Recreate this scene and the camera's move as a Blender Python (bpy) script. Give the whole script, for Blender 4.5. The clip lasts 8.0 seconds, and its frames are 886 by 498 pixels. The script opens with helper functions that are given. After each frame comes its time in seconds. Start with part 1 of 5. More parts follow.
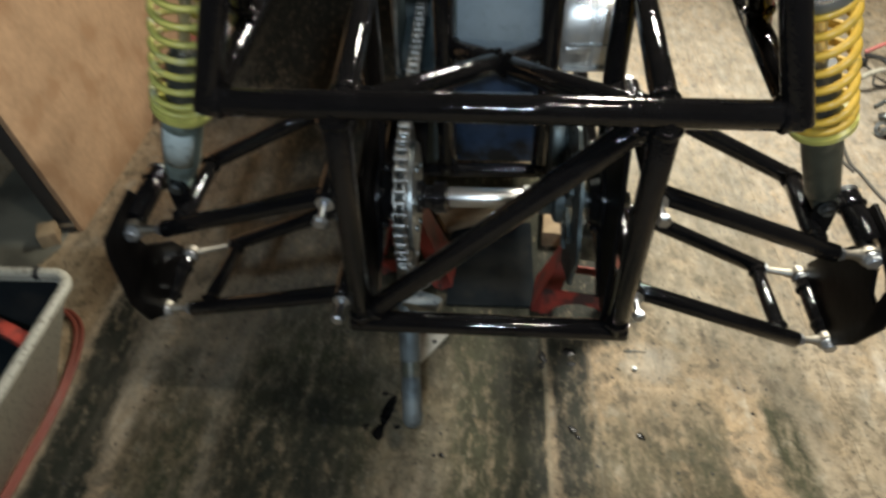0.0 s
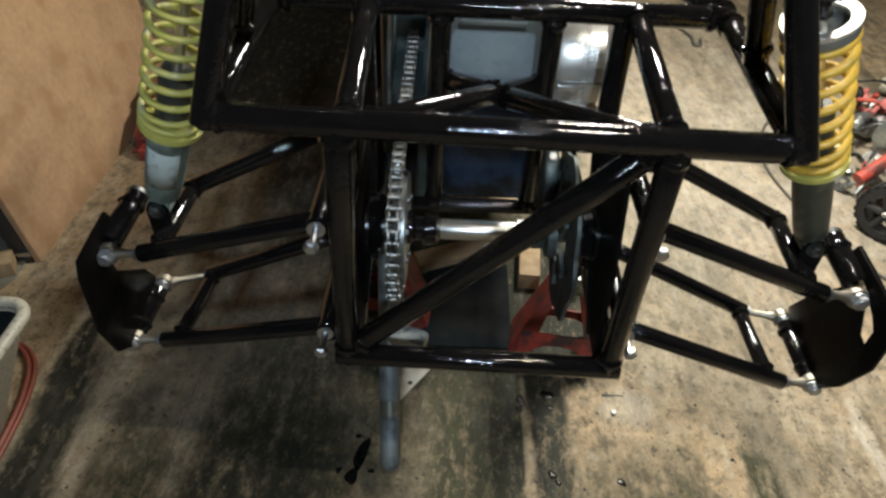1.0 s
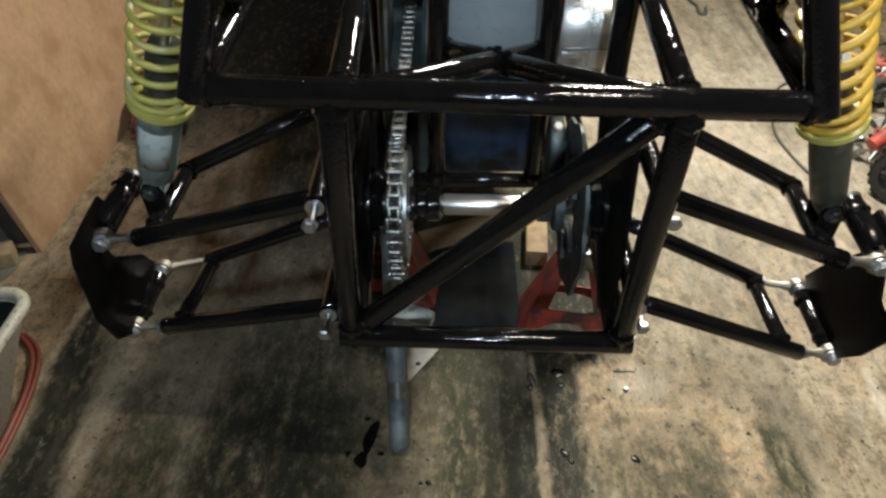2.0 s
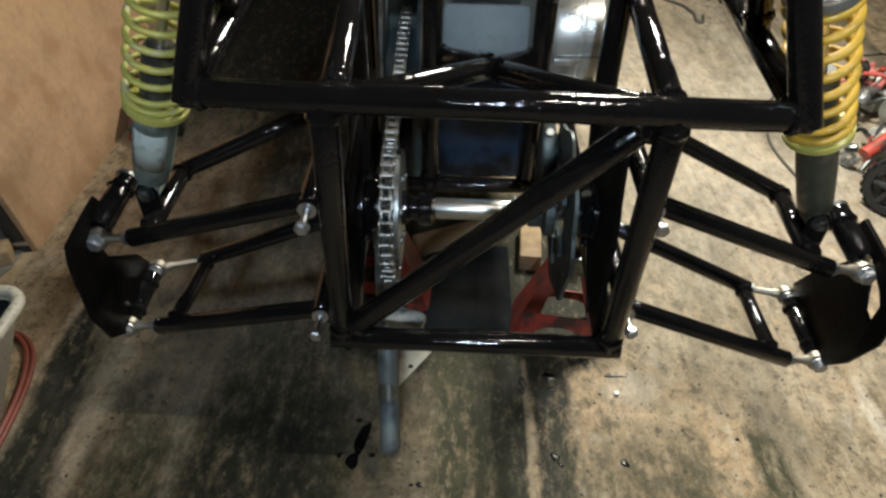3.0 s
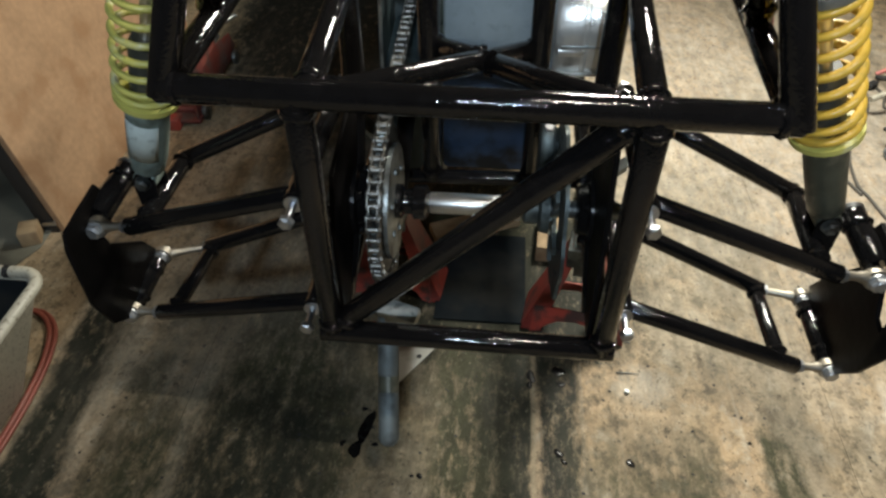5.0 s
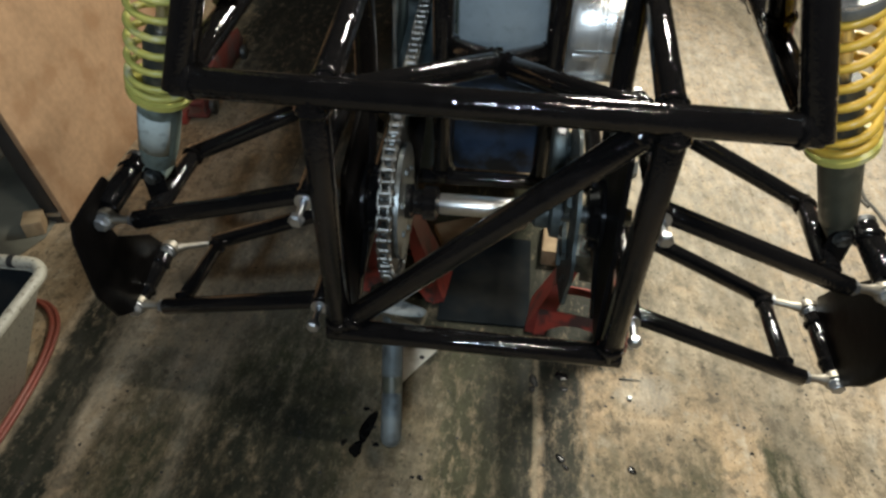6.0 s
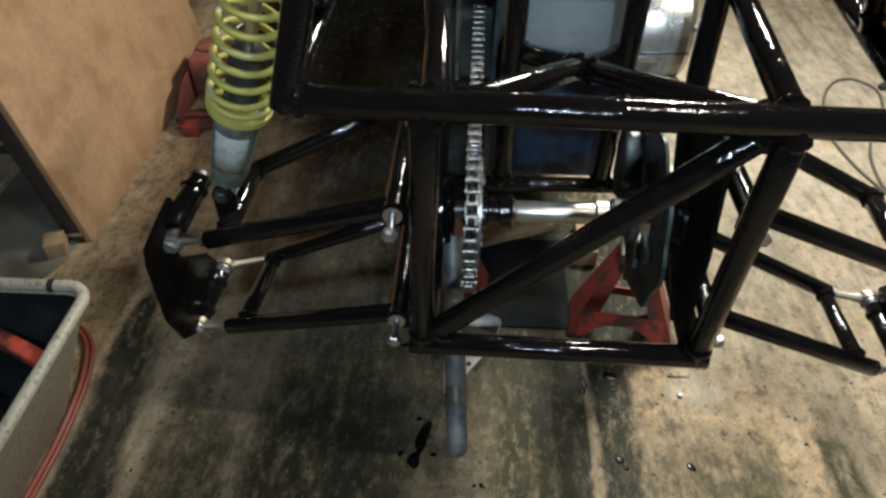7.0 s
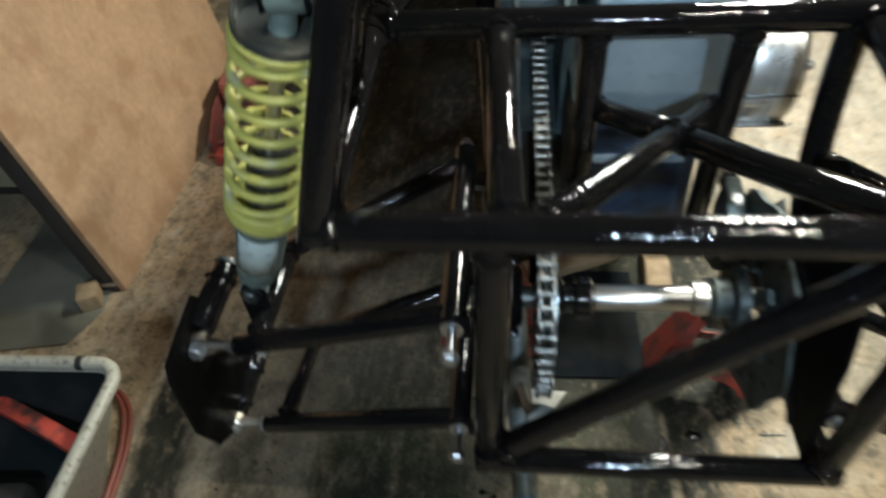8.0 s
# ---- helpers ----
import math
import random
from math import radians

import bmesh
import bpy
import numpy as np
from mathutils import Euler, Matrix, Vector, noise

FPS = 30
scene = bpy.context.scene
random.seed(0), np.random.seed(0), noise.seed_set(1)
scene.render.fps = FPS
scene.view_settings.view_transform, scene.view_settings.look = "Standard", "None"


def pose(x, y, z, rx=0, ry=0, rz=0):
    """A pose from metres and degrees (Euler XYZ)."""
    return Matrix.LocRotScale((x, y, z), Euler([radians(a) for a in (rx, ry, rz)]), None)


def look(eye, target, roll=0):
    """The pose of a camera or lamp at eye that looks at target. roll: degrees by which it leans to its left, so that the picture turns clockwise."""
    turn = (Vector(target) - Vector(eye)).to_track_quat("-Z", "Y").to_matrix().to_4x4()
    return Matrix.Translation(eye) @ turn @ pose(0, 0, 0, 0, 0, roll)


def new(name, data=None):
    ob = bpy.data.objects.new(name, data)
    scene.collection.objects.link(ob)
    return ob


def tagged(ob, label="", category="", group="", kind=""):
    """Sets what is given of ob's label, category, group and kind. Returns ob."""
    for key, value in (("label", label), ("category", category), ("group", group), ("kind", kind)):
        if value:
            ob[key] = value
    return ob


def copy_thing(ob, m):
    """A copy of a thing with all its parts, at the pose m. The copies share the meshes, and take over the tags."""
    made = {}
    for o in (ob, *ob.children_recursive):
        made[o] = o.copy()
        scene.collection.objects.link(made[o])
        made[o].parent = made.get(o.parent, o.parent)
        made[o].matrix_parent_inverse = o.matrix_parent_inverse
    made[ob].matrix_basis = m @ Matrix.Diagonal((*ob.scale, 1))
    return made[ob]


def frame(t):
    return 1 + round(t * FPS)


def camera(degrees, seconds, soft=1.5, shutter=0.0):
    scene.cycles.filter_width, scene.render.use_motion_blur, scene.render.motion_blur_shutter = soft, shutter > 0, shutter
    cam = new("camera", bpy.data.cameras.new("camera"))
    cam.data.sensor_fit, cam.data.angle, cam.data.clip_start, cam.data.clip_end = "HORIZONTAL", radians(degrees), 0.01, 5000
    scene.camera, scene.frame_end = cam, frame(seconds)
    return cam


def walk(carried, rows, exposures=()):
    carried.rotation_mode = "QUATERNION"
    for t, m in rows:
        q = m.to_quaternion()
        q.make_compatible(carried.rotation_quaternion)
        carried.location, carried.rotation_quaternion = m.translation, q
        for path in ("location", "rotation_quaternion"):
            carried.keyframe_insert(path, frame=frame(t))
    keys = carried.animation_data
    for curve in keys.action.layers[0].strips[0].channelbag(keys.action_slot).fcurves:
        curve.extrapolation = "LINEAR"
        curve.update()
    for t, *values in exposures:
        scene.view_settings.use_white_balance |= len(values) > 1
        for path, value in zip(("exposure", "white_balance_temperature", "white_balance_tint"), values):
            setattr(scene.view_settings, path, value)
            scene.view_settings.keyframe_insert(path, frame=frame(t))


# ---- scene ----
# ---------------------------------------------------------------- camera
cam = camera(65.4, 8.0, soft=2.6, shutter=0.5)
PATH = [
    (0, (-0.002, 0.035, 1.287), (-0.129, 1.470, -0.099), -2.2),
    (0.2, (-0.031, -0.003, 1.291), (-0.181, 1.508, -0.011), -3.5),
    (0.5, (-0.044, 0.020, 1.285), (-0.094, 1.598, 0.057), 1.2),
    (0.7, (-0.058, 0.003, 1.268), (-0.123, 1.595, 0.059), 0.6),
    (1, (-0.053, 0.033, 1.250), (-0.060, 1.571, -0.029), 2.4),
    (1.2, (-0.062, 0.025, 1.230), (-0.089, 1.576, -0.031), 0.6),
    (1.5, (-0.057, 0.053, 1.221), (-0.081, 1.555, -0.100), 0.2),
    (3, (-0.039, 0.044, 1.230), (-0.059, 1.554, -0.080), 1.2),
    (3.5, (-0.031, 0.041, 1.233), (-0.035, 1.510, -0.123), 1.1),
    (4, (-0.026, 0.049, 1.235), (-0.057, 1.532, -0.106), 1.0),
    (5.5, (0.053, 0.078, 1.236), (-0.127, 1.539, -0.120), -1.1),
    (6, (0.022, 0.076, 1.234), (-0.125, 1.544, -0.116), 0.7),
    (6.5, (-0.035, 0.076, 1.235), (-0.172, 1.558, -0.101), 1.0),
    (7, (-0.126, 0.081, 1.237), (-0.205, 1.554, -0.114), 0.1),
    (7.5, (-0.143, 0.132, 1.240), (-0.100, 1.589, -0.131), 1.4),
    (7.8, (-0.167, 0.186, 1.237), (-0.249, 1.660, -0.113), -1.6),
    (8, (-0.162, 0.294, 1.245), (-0.364, 1.711, -0.151), -5.6),
]
EXPOSURE = 0.0
walk(cam, [(t, look(eye, target, roll)) for t, eye, target, roll in PATH], [(0.0, EXPOSURE, 6300, 10), (7.2, EXPOSURE, 6300, 10), (8.0, EXPOSURE + 0.25, 5950, 6)])

# ---------------------------------------------------------------- world and lamps
world = bpy.data.worlds.new("workshop_world")
scene.world = world
world.use_nodes = True
wbg = world.node_tree.nodes["Background"]
wbg.inputs[0].default_value = (0.35, 0.42, 0.55, 1)
wbg.inputs[1].default_value = 0.05


def area_lamp(name, at, target, sx, sy, watts, colour):
    d = bpy.data.lights.new(name, "AREA")
    d.shape, d.size, d.size_y, d.energy, d.color = "RECTANGLE", sx, sy, watts, colour
    ob = new(name, d)
    ob.matrix_world = look(at, target)
    return ob


# second lamp added for tube highlights; third stands in for the camera's own light
LAMPS = [((0.57, 2.02, 1.72), 0.22, 0.40, 70.0, (1.0, 0.94, 0.79)),
         ((0.62, 0.22, 2.36), 0.36, 0.03, 17.0, (1.0, 0.92, 0.78)),
         ((-0.03, -1.50, 2.34), 0.12, 0.20, 52.0, (0.74, 0.88, 1.0))]
for at, sx, sy, watts, colour in LAMPS:
    area_lamp("lamp_light", at, (at[0], at[1] + (1.8 if at[1] < 0 else 0.0), 0), sx, sy, watts, colour)


# ---------------------------------------------------------------- materials
def nodes_of(m):
    m.use_nodes = True
    nt = m.node_tree
    return nt, nt.nodes["Principled BSDF"]


def material(name, colour, rough=0.5, metal=0.0, vary=0.15, scale=30.0, bump=0.0, bump_scale=120.0,
             rough_vary=0.1, dirt=None, dirt_amount=0.0, dirt_scale=8.0, spec=0.5, peel=0.0):
    """Base colour broken up at two scales, with gloss variation, fine relief and patches of dirt."""
    m = bpy.data.materials.new(name)
    nt, b = nodes_of(m)
    N, L = nt.nodes, nt.links
    co = N.new("ShaderNodeTexCoord")
    info = N.new("ShaderNodeObjectInfo")
    add = N.new("ShaderNodeVectorMath")
    L.new(co.outputs["Object"], add.inputs[0])
    L.new(info.outputs["Random"], add.inputs[1])
    def tex(sc, detail=4.0):
        n = N.new("ShaderNodeTexNoise")
        n.inputs["Scale"].default_value, n.inputs["Detail"].default_value = sc, detail
        L.new(add.outputs[0], n.inputs["Vector"])
        return n
    small, large = tex(scale), tex(scale * 0.17)
    mixn = N.new("ShaderNodeMath")
    mixn.operation = "ADD"
    L.new(small.outputs[0], mixn.inputs[0]); L.new(large.outputs[0], mixn.inputs[1])
    ramp = N.new("ShaderNodeMapRange")
    ramp.inputs[1].default_value, ramp.inputs[2].default_value = 0.6, 1.4
    ramp.inputs[3].default_value, ramp.inputs[4].default_value = 1 - vary, 1 + vary
    L.new(mixn.outputs[0], ramp.inputs[0])
    mul = N.new("ShaderNodeVectorMath")
    mul.operation = "SCALE"
    mul.inputs[0].default_value = colour[:3]
    L.new(ramp.outputs[0], mul.inputs["Scale"])
    col = mul.outputs[0]
    if dirt:
        dn = tex(dirt_scale, 8.0)
        dr = N.new("ShaderNodeMapRange")
        dr.inputs[1].default_value, dr.inputs[2].default_value = 0.62 - 0.3 * dirt_amount, 0.72 - 0.2 * dirt_amount
        dr.inputs[4].default_value = min(1.0, 0.5 + dirt_amount)
        L.new(dn.outputs[0], dr.inputs[0])
        mx = N.new("ShaderNodeMix")
        mx.data_type = "RGBA"
        mx.inputs[7].default_value = (*dirt, 1)
        L.new(dr.outputs[0], mx.inputs[0]); L.new(col, mx.inputs[6])
        col = mx.outputs[2]
    L.new(col, b.inputs["Base Color"])
    rr = N.new("ShaderNodeMapRange")
    rr.inputs[1].default_value, rr.inputs[2].default_value = 0.3, 0.7
    rr.inputs[3].default_value, rr.inputs[4].default_value = max(0.02, rough - rough_vary), min(1.0, rough + rough_vary)
    L.new(large.outputs[0], rr.inputs[0])
    L.new(rr.outputs[0], b.inputs["Roughness"])
    b.inputs["Metallic"].default_value = metal
    b.inputs["Specular IOR Level"].default_value = spec
    if bump:
        bn = tex(bump_scale, 3.0)
        bp = N.new("ShaderNodeBump")
        bp.inputs["Strength"].default_value, bp.inputs["Distance"].default_value = 1.0, bump
        L.new(bn.outputs[0], bp.inputs["Height"])
        if peel:
            pn = tex(peel, 1.0)
            pb = N.new("ShaderNodeBump")
            pb.inputs["Strength"].default_value, pb.inputs["Distance"].default_value = 1.0, 0.00050
            L.new(pn.outputs[0], pb.inputs["Height"])
            L.new(bp.outputs[0], pb.inputs["Normal"])
            bp = pb
        L.new(bp.outputs[0], b.inputs["Normal"])
    return m


BLACK = material("black_gloss_paint", (0.0072, 0.0068, 0.0070), 0.050, 0.0, 0.3, 60, 0.00060, 42, rough_vary=0.025, spec=0.50, peel=260)
BLACK_PLATE = material("black_plate_paint", (0.006, 0.0055, 0.0055), 0.38, 0.0, 0.3, 40, 0.0006, 60, rough_vary=0.1, spec=0.06)
YELLOW = material("yellow_spring_paint", (0.58, 0.55, 0.14), 0.40, 0.0, 0.15, 60, 0.0004, 90, dirt=(0.60, 0.60, 0.44), dirt_amount=0.25, dirt_scale=30)
# right spring's yellow, with the warm lamp's tint put into the colour
YELLOW_WARM_LIT = material("warm_lit_spring_paint", (0.72, 0.47, 0.065), 0.34, 0.0, 0.12, 60, 0.0004, 90, dirt=(0.35, 0.26, 0.06), dirt_amount=0.25, dirt_scale=30)
SHOCK_GREY = material("cast_grey_green", (0.27, 0.34, 0.31), 0.55, 0.35, 0.25, 60, 0.0005, 200, dirt=(0.10, 0.12, 0.105), dirt_amount=0.3, dirt_scale=25)
SHOCK_GREEN = material("dark_green_grey_body", (0.070, 0.076, 0.058), 0.42, 0.2, 0.2, 60, 0.0004, 150, dirt=(0.17, 0.16, 0.12), dirt_amount=0.25, dirt_scale=30)
SHOCK_DARK = material("dark_shock_tube", (0.055, 0.06, 0.055), 0.4, 0.3, 0.25, 60, dirt=(0.16, 0.14, 0.10), dirt_amount=0.3, dirt_scale=30)
LABEL_WHITE = material("worn_white_label", (0.55, 0.62, 0.59), 0.55, 0, 0.15, 70, dirt=(0.24, 0.28, 0.26), dirt_amount=0.25, dirt_scale=60)
ZINC = material("zinc_bolt", (0.52, 0.54, 0.56), 0.40, 1.0, 0.12, 150, 0.0003, 300)
CHROME = material("polished_steel", (0.82, 0.81, 0.78), 0.38, 1.0, 0.08, 150)
BRASSY = material("passivated_rod_end", (0.40, 0.37, 0.31), 0.48, 1.0, 0.12, 150)
CHAIN = material("chain_steel", (0.30, 0.295, 0.275), 0.40, 1.0, 0.2, 200, dirt=(0.04, 0.04, 0.04), dirt_amount=0.3, dirt_scale=120)
STEEL_DARK = material("oily_steel", (0.20, 0.22, 0.22), 0.38, 0.9, 0.25, 90, 0.0004, 120, dirt=(0.03, 0.03, 0.03), dirt_amount=0.4, dirt_scale=30)
STEEL_GREY = material("grey_steel", (0.36, 0.39, 0.39), 0.4, 0.85, 0.2, 70, 0.0004, 150, dirt=(0.08, 0.08, 0.075), dirt_amount=0.35, dirt_scale=25)
CASTING = material("pitted_grey_casting", (0.42, 0.44, 0.42), 0.5, 0.5, 0.3, 60, 0.0012, 110, dirt=(0.12, 0.125, 0.12), dirt_amount=0.2, dirt_scale=60)
ALU = material("cast_aluminium", (0.86, 0.86, 0.83), 0.34, 0.75, 0.1, 60, 0.0004, 260, dirt=(0.2, 0.2, 0.19), dirt_amount=0.2, dirt_scale=18)
TEAL = material("dark_teal_casting", (0.040, 0.056, 0.060), 0.42, 0.15, 0.3, 40, 0.0006, 90, dirt=(0.09, 0.11, 0.115), dirt_amount=0.3, dirt_scale=20)
GUIDE = material("dull_blue_steel", (0.050, 0.074, 0.082), 0.42, 0.3, 0.25, 40, 0.0006, 120, dirt=(0.02, 0.026, 0.028), dirt_amount=0.4, dirt_scale=16)
CASE_BLUE = material("dark_blue_case", (0.030, 0.052, 0.095), 0.32, 0.2, 0.3, 40, 0.0005, 90, dirt=(0.01, 0.012, 0.015), dirt_amount=0.5, dirt_scale=18)
ALU_BLUE = material("engine_plate", (0.34, 0.43, 0.50), 0.36, 0.35, 0.16, 40, 0.0004, 200, dirt=(0.27, 0.34, 0.40), dirt_amount=0.15, dirt_scale=60)
RUBBER = material("rubber", (0.018, 0.018, 0.018), 0.7, 0, 0.3, 80, 0.0008, 160)
RED = material("red_stand_paint", (0.42, 0.060, 0.038), 0.5, 0, 0.2, 40, 0.0004, 120, dirt=(0.07, 0.035, 0.03), dirt_amount=0.5, dirt_scale=22)
# dirty stand red made darker, with the shade on the legs put in
RED_SHADED = material("shaded_red_paint", (0.26, 0.042, 0.030), 0.5, 0, 0.25, 40, 0.0004, 120, dirt=(0.06, 0.04, 0.035), dirt_amount=0.4, dirt_scale=14)
RED_FADED = material("faded_red_paint", (0.12, 0.028, 0.022), 0.5, 0, 0.2, 30, dirt=(0.08, 0.05, 0.045), dirt_amount=0.4, dirt_scale=16)
RED_WORN = material("worn_red_enamel", (0.26, 0.075, 0.058), 0.5, 0, 0.2, 30, dirt=(0.10, 0.06, 0.05), dirt_amount=0.45, dirt_scale=18)
PINK = material("sun_faded_red_plastic", (0.50, 0.15, 0.13), 0.5, 0, 0.15, 30, dirt=(0.22, 0.12, 0.11), dirt_amount=0.3, dirt_scale=16)
MDF = material("fibreboard", (0.425, 0.270, 0.155), 0.62, 0, 0.20, 60, 0.0006, 260, dirt=(0.345, 0.200, 0.105), dirt_amount=0.30, dirt_scale=9, spec=0.35)
BLACK_EDGE = material("dark_edge_band", (0.03, 0.028, 0.026), 0.6, 0, 0.3, 30)
DISC_STEEL = material("oily_brake_steel", (0.115, 0.140, 0.140), 0.46, 0.55, 0.3, 60, 0.0008, 90, dirt=(0.04, 0.05, 0.05), dirt_amount=0.45, dirt_scale=28)
SHEET = material("bare_sheet_steel", (0.19, 0.19, 0.155), 0.5, 0.2, 0.2, 12, 0.0003, 90, dirt=(0.10, 0.10, 0.085), dirt_amount=0.4, dirt_scale=6)
CABINET = material("olive_sheet_steel", (0.38, 0.35, 0.24), 0.55, 0.1, 0.2, 12, 0.0003, 90, dirt=(0.20, 0.18, 0.12), dirt_amount=0.4, dirt_scale=6)
WOOD = material("raw_wood_block", (0.34, 0.245, 0.14), 0.75, 0, 0.2, 40, 0.0006, 90, dirt=(0.2, 0.13, 0.07), dirt_amount=0.4, dirt_scale=14)
CREAM = material("cream_enamel", (0.44, 0.42, 0.34), 0.5, 0, 0.1, 40, dirt=(0.12, 0.10, 0.075), dirt_amount=0.24, dirt_scale=120)
HOSE = material("orange_red_hose", (0.22, 0.058, 0.038), 0.5, 0, 0.15, 60, dirt=(0.2, 0.07, 0.05), dirt_amount=0.35, dirt_scale=30)
CARD = material("off_white_card", (0.52, 0.50, 0.43), 0.7, 0, 0.08, 30, dirt=(0.3, 0.28, 0.22), dirt_amount=0.3, dirt_scale=18)
OIL = material("spilt_oil", (0.006, 0.006, 0.006), 0.30, 0, 0.2, 40, spec=0.18)
GALV = material("galvanised_pipe", (0.19, 0.22, 0.225), 0.58, 0.5, 0.2, 60, 0.0004, 160, dirt=(0.1, 0.11, 0.11), dirt_amount=0.4, dirt_scale=30)
MAT_DARK = material("dark_rubber_mat", (0.010, 0.013, 0.015), 0.75, 0, 0.25, 25, 0.0004, 90, dirt=(0.024, 0.024, 0.022), dirt_amount=0.3, dirt_scale=9, spec=0.06)
WALL = material("grimy_board_wall", (0.125, 0.104, 0.080), 0.85, 0, 0.2, 5, 0.001, 60, dirt=(0.06, 0.05, 0.04), dirt_amount=0.4, dirt_scale=2)
CEIL = material("sooty_ceiling_board", (0.085, 0.075, 0.062), 0.9, 0, 0.1, 5)
CABLE = material("cable_sheath", (0.07, 0.065, 0.055), 0.6, 0, 0.2, 50)


def floor_material():
    """Worn, oil-soaked plywood: grain along y, blotches, soaked dark patches, painted shade and scuffs."""
    m = bpy.data.materials.new("worn_plywood")
    nt, b = nodes_of(m)
    N, L = nt.nodes, nt.links
    geo = N.new("ShaderNodeNewGeometry")
    def mapped(sx, sy):
        mp = N.new("ShaderNodeMapping")
        mp.inputs["Scale"].default_value = (sx, sy, 1)
        L.new(geo.outputs["Position"], mp.inputs["Vector"])
        return mp.outputs[0]
    def tex(vec, sc, detail=6.0, rough=0.6):
        n = N.new("ShaderNodeTexNoise")
        n.inputs["Scale"].default_value, n.inputs["Detail"].default_value, n.inputs["Roughness"].default_value = sc, detail, rough
        L.new(vec, n.inputs["Vector"])
        return n.outputs[0]
    def rng(v, a, c, lo=0.0, hi=1.0):
        n = N.new("ShaderNodeMapRange")
        n.inputs[1].default_value, n.inputs[2].default_value, n.inputs[3].default_value, n.inputs[4].default_value = a, c, lo, hi
        L.new(v, n.inputs[0])
        return n.outputs[0]
    def mix(f, a, c):
        n = N.new("ShaderNodeMix")
        n.data_type = "RGBA"
        L.new(f, n.inputs[0])
        for k, v in ((6, a), (7, c)):
            if isinstance(v, tuple):
                n.inputs[k].default_value = (*v, 1)
            else:
                L.new(v, n.inputs[k])
        return n.outputs[2]
    grain = tex(mapped(1, 0.05), 46, 9, 0.72)
    fine = tex(mapped(1, 0.7), 70, 7, 0.75)
    mottle = tex(mapped(1, 0.8), 19, 8, 0.72)
    streak = tex(mapped(1, 0.07), 7.5, 4, 0.55)
    patch = tex(mapped(1, 0.45), 3.4, 6, 0.62)
    warm = tex(mapped(1, 0.5), 2.1, 3, 0.5)
    base = mix(rng(warm, 0.40, 0.62), (0.375, 0.305, 0.208), (0.425, 0.300, 0.176))
    base = mix(rng(grain, 0.40, 0.66, 0.0, 0.30), base, (0.200, 0.168, 0.115))
    base = mix(rng(streak, 0.44, 0.60, 0.0, 0.40), base, (0.240, 0.205, 0.148))
    base = mix(rng(tex(mapped(1, 0.7), 6.5, 8, 0.68), 0.50, 0.58, 0.0, 0.36), base, (0.350, 0.245, 0.130))
    base = mix(rng(tex(mapped(1, 0.8), 9.0, 9, 0.72), 0.53, 0.59, 0.0, 0.60), base, (0.175, 0.150, 0.104))
    base = mix(rng(mottle, 0.54, 0.61, 0.0, 0.75), base, (0.120, 0.100, 0.068))
    base = mix(rng(mottle, 0.45, 0.37, 0.0, 0.6), base, (0.440, 0.385, 0.290))
    mid = tex(mapped(1, 0.75), 30, 8, 0.75)
    base = mix(rng(mid, 0.52, 0.61, 0.0, 0.7), base, (0.135, 0.108, 0.072))
    base = mix(rng(mid, 0.44, 0.36, 0.0, 0.4), base, (0.440, 0.385, 0.290))
    base = mix(rng(tex(mapped(1, 0.03), 22, 5, 0.6), 0.60, 0.70, 0.0, 0.5), base, (0.470, 0.415, 0.320))
    base = mix(rng(fine, 0.58, 0.66, 0.0, 0.8), base, (0.060, 0.050, 0.036))
    # soaked oil, a large patch behind the chassis and smaller ones, plus painted shade, with edges broken by noise
    sep = N.new("ShaderNodeSeparateXYZ")
    L.new(geo.outputs["Position"], sep.inputs[0])
    def blob(cx, cy, rx, ry, edge):
        dx = N.new("ShaderNodeMath"); dx.operation = "MULTIPLY_ADD"
        dx.inputs[1].default_value, dx.inputs[2].default_value = 1 / rx, -cx / rx
        L.new(sep.outputs[0], dx.inputs[0])
        dy = N.new("ShaderNodeMath"); dy.operation = "MULTIPLY_ADD"
        dy.inputs[1].default_value, dy.inputs[2].default_value = 1 / ry, -cy / ry
        L.new(sep.outputs[1], dy.inputs[0])
        x2 = N.new("ShaderNodeMath"); x2.operation = "POWER"; x2.inputs[1].default_value = 2
        L.new(dx.outputs[0], x2.inputs[0])
        y2 = N.new("ShaderNodeMath"); y2.operation = "POWER"; y2.inputs[1].default_value = 2
        L.new(dy.outputs[0], y2.inputs[0])
        s = N.new("ShaderNodeMath"); s.operation = "ADD"
        L.new(x2.outputs[0], s.inputs[0]); L.new(y2.outputs[0], s.inputs[1])
        w = N.new("ShaderNodeMath"); w.operation = "MULTIPLY_ADD"
        w.inputs[1].default_value = 1.2
        L.new(patch, w.inputs[0]); L.new(s.outputs[0], w.inputs[2])
        v = N.new("ShaderNodeMath"); v.operation = "MULTIPLY_ADD"
        v.inputs[1].default_value = 1.3
        L.new(mottle, v.inputs[0]); L.new(w.outputs[0], v.inputs[2])
        return rng(v.outputs[0], 2.2 - edge, 2.2 + edge, 1.0, 0.0)
    drag = rng(tex(mapped(1, 0.05), 26, 5, 0.65), 0.36, 0.62, 1.05, 0.82)
    scuff = rng(tex(mapped(1, 0.45), 42, 8, 0.76), 0.44, 0.64, 1.15, 0.36)
    OILY, SHADED_OIL, RUSTY, PALE = (0.050, 0.050, 0.027), (0.023, 0.024, 0.017), (0.215, 0.125, 0.050), (0.52, 0.45, 0.33)
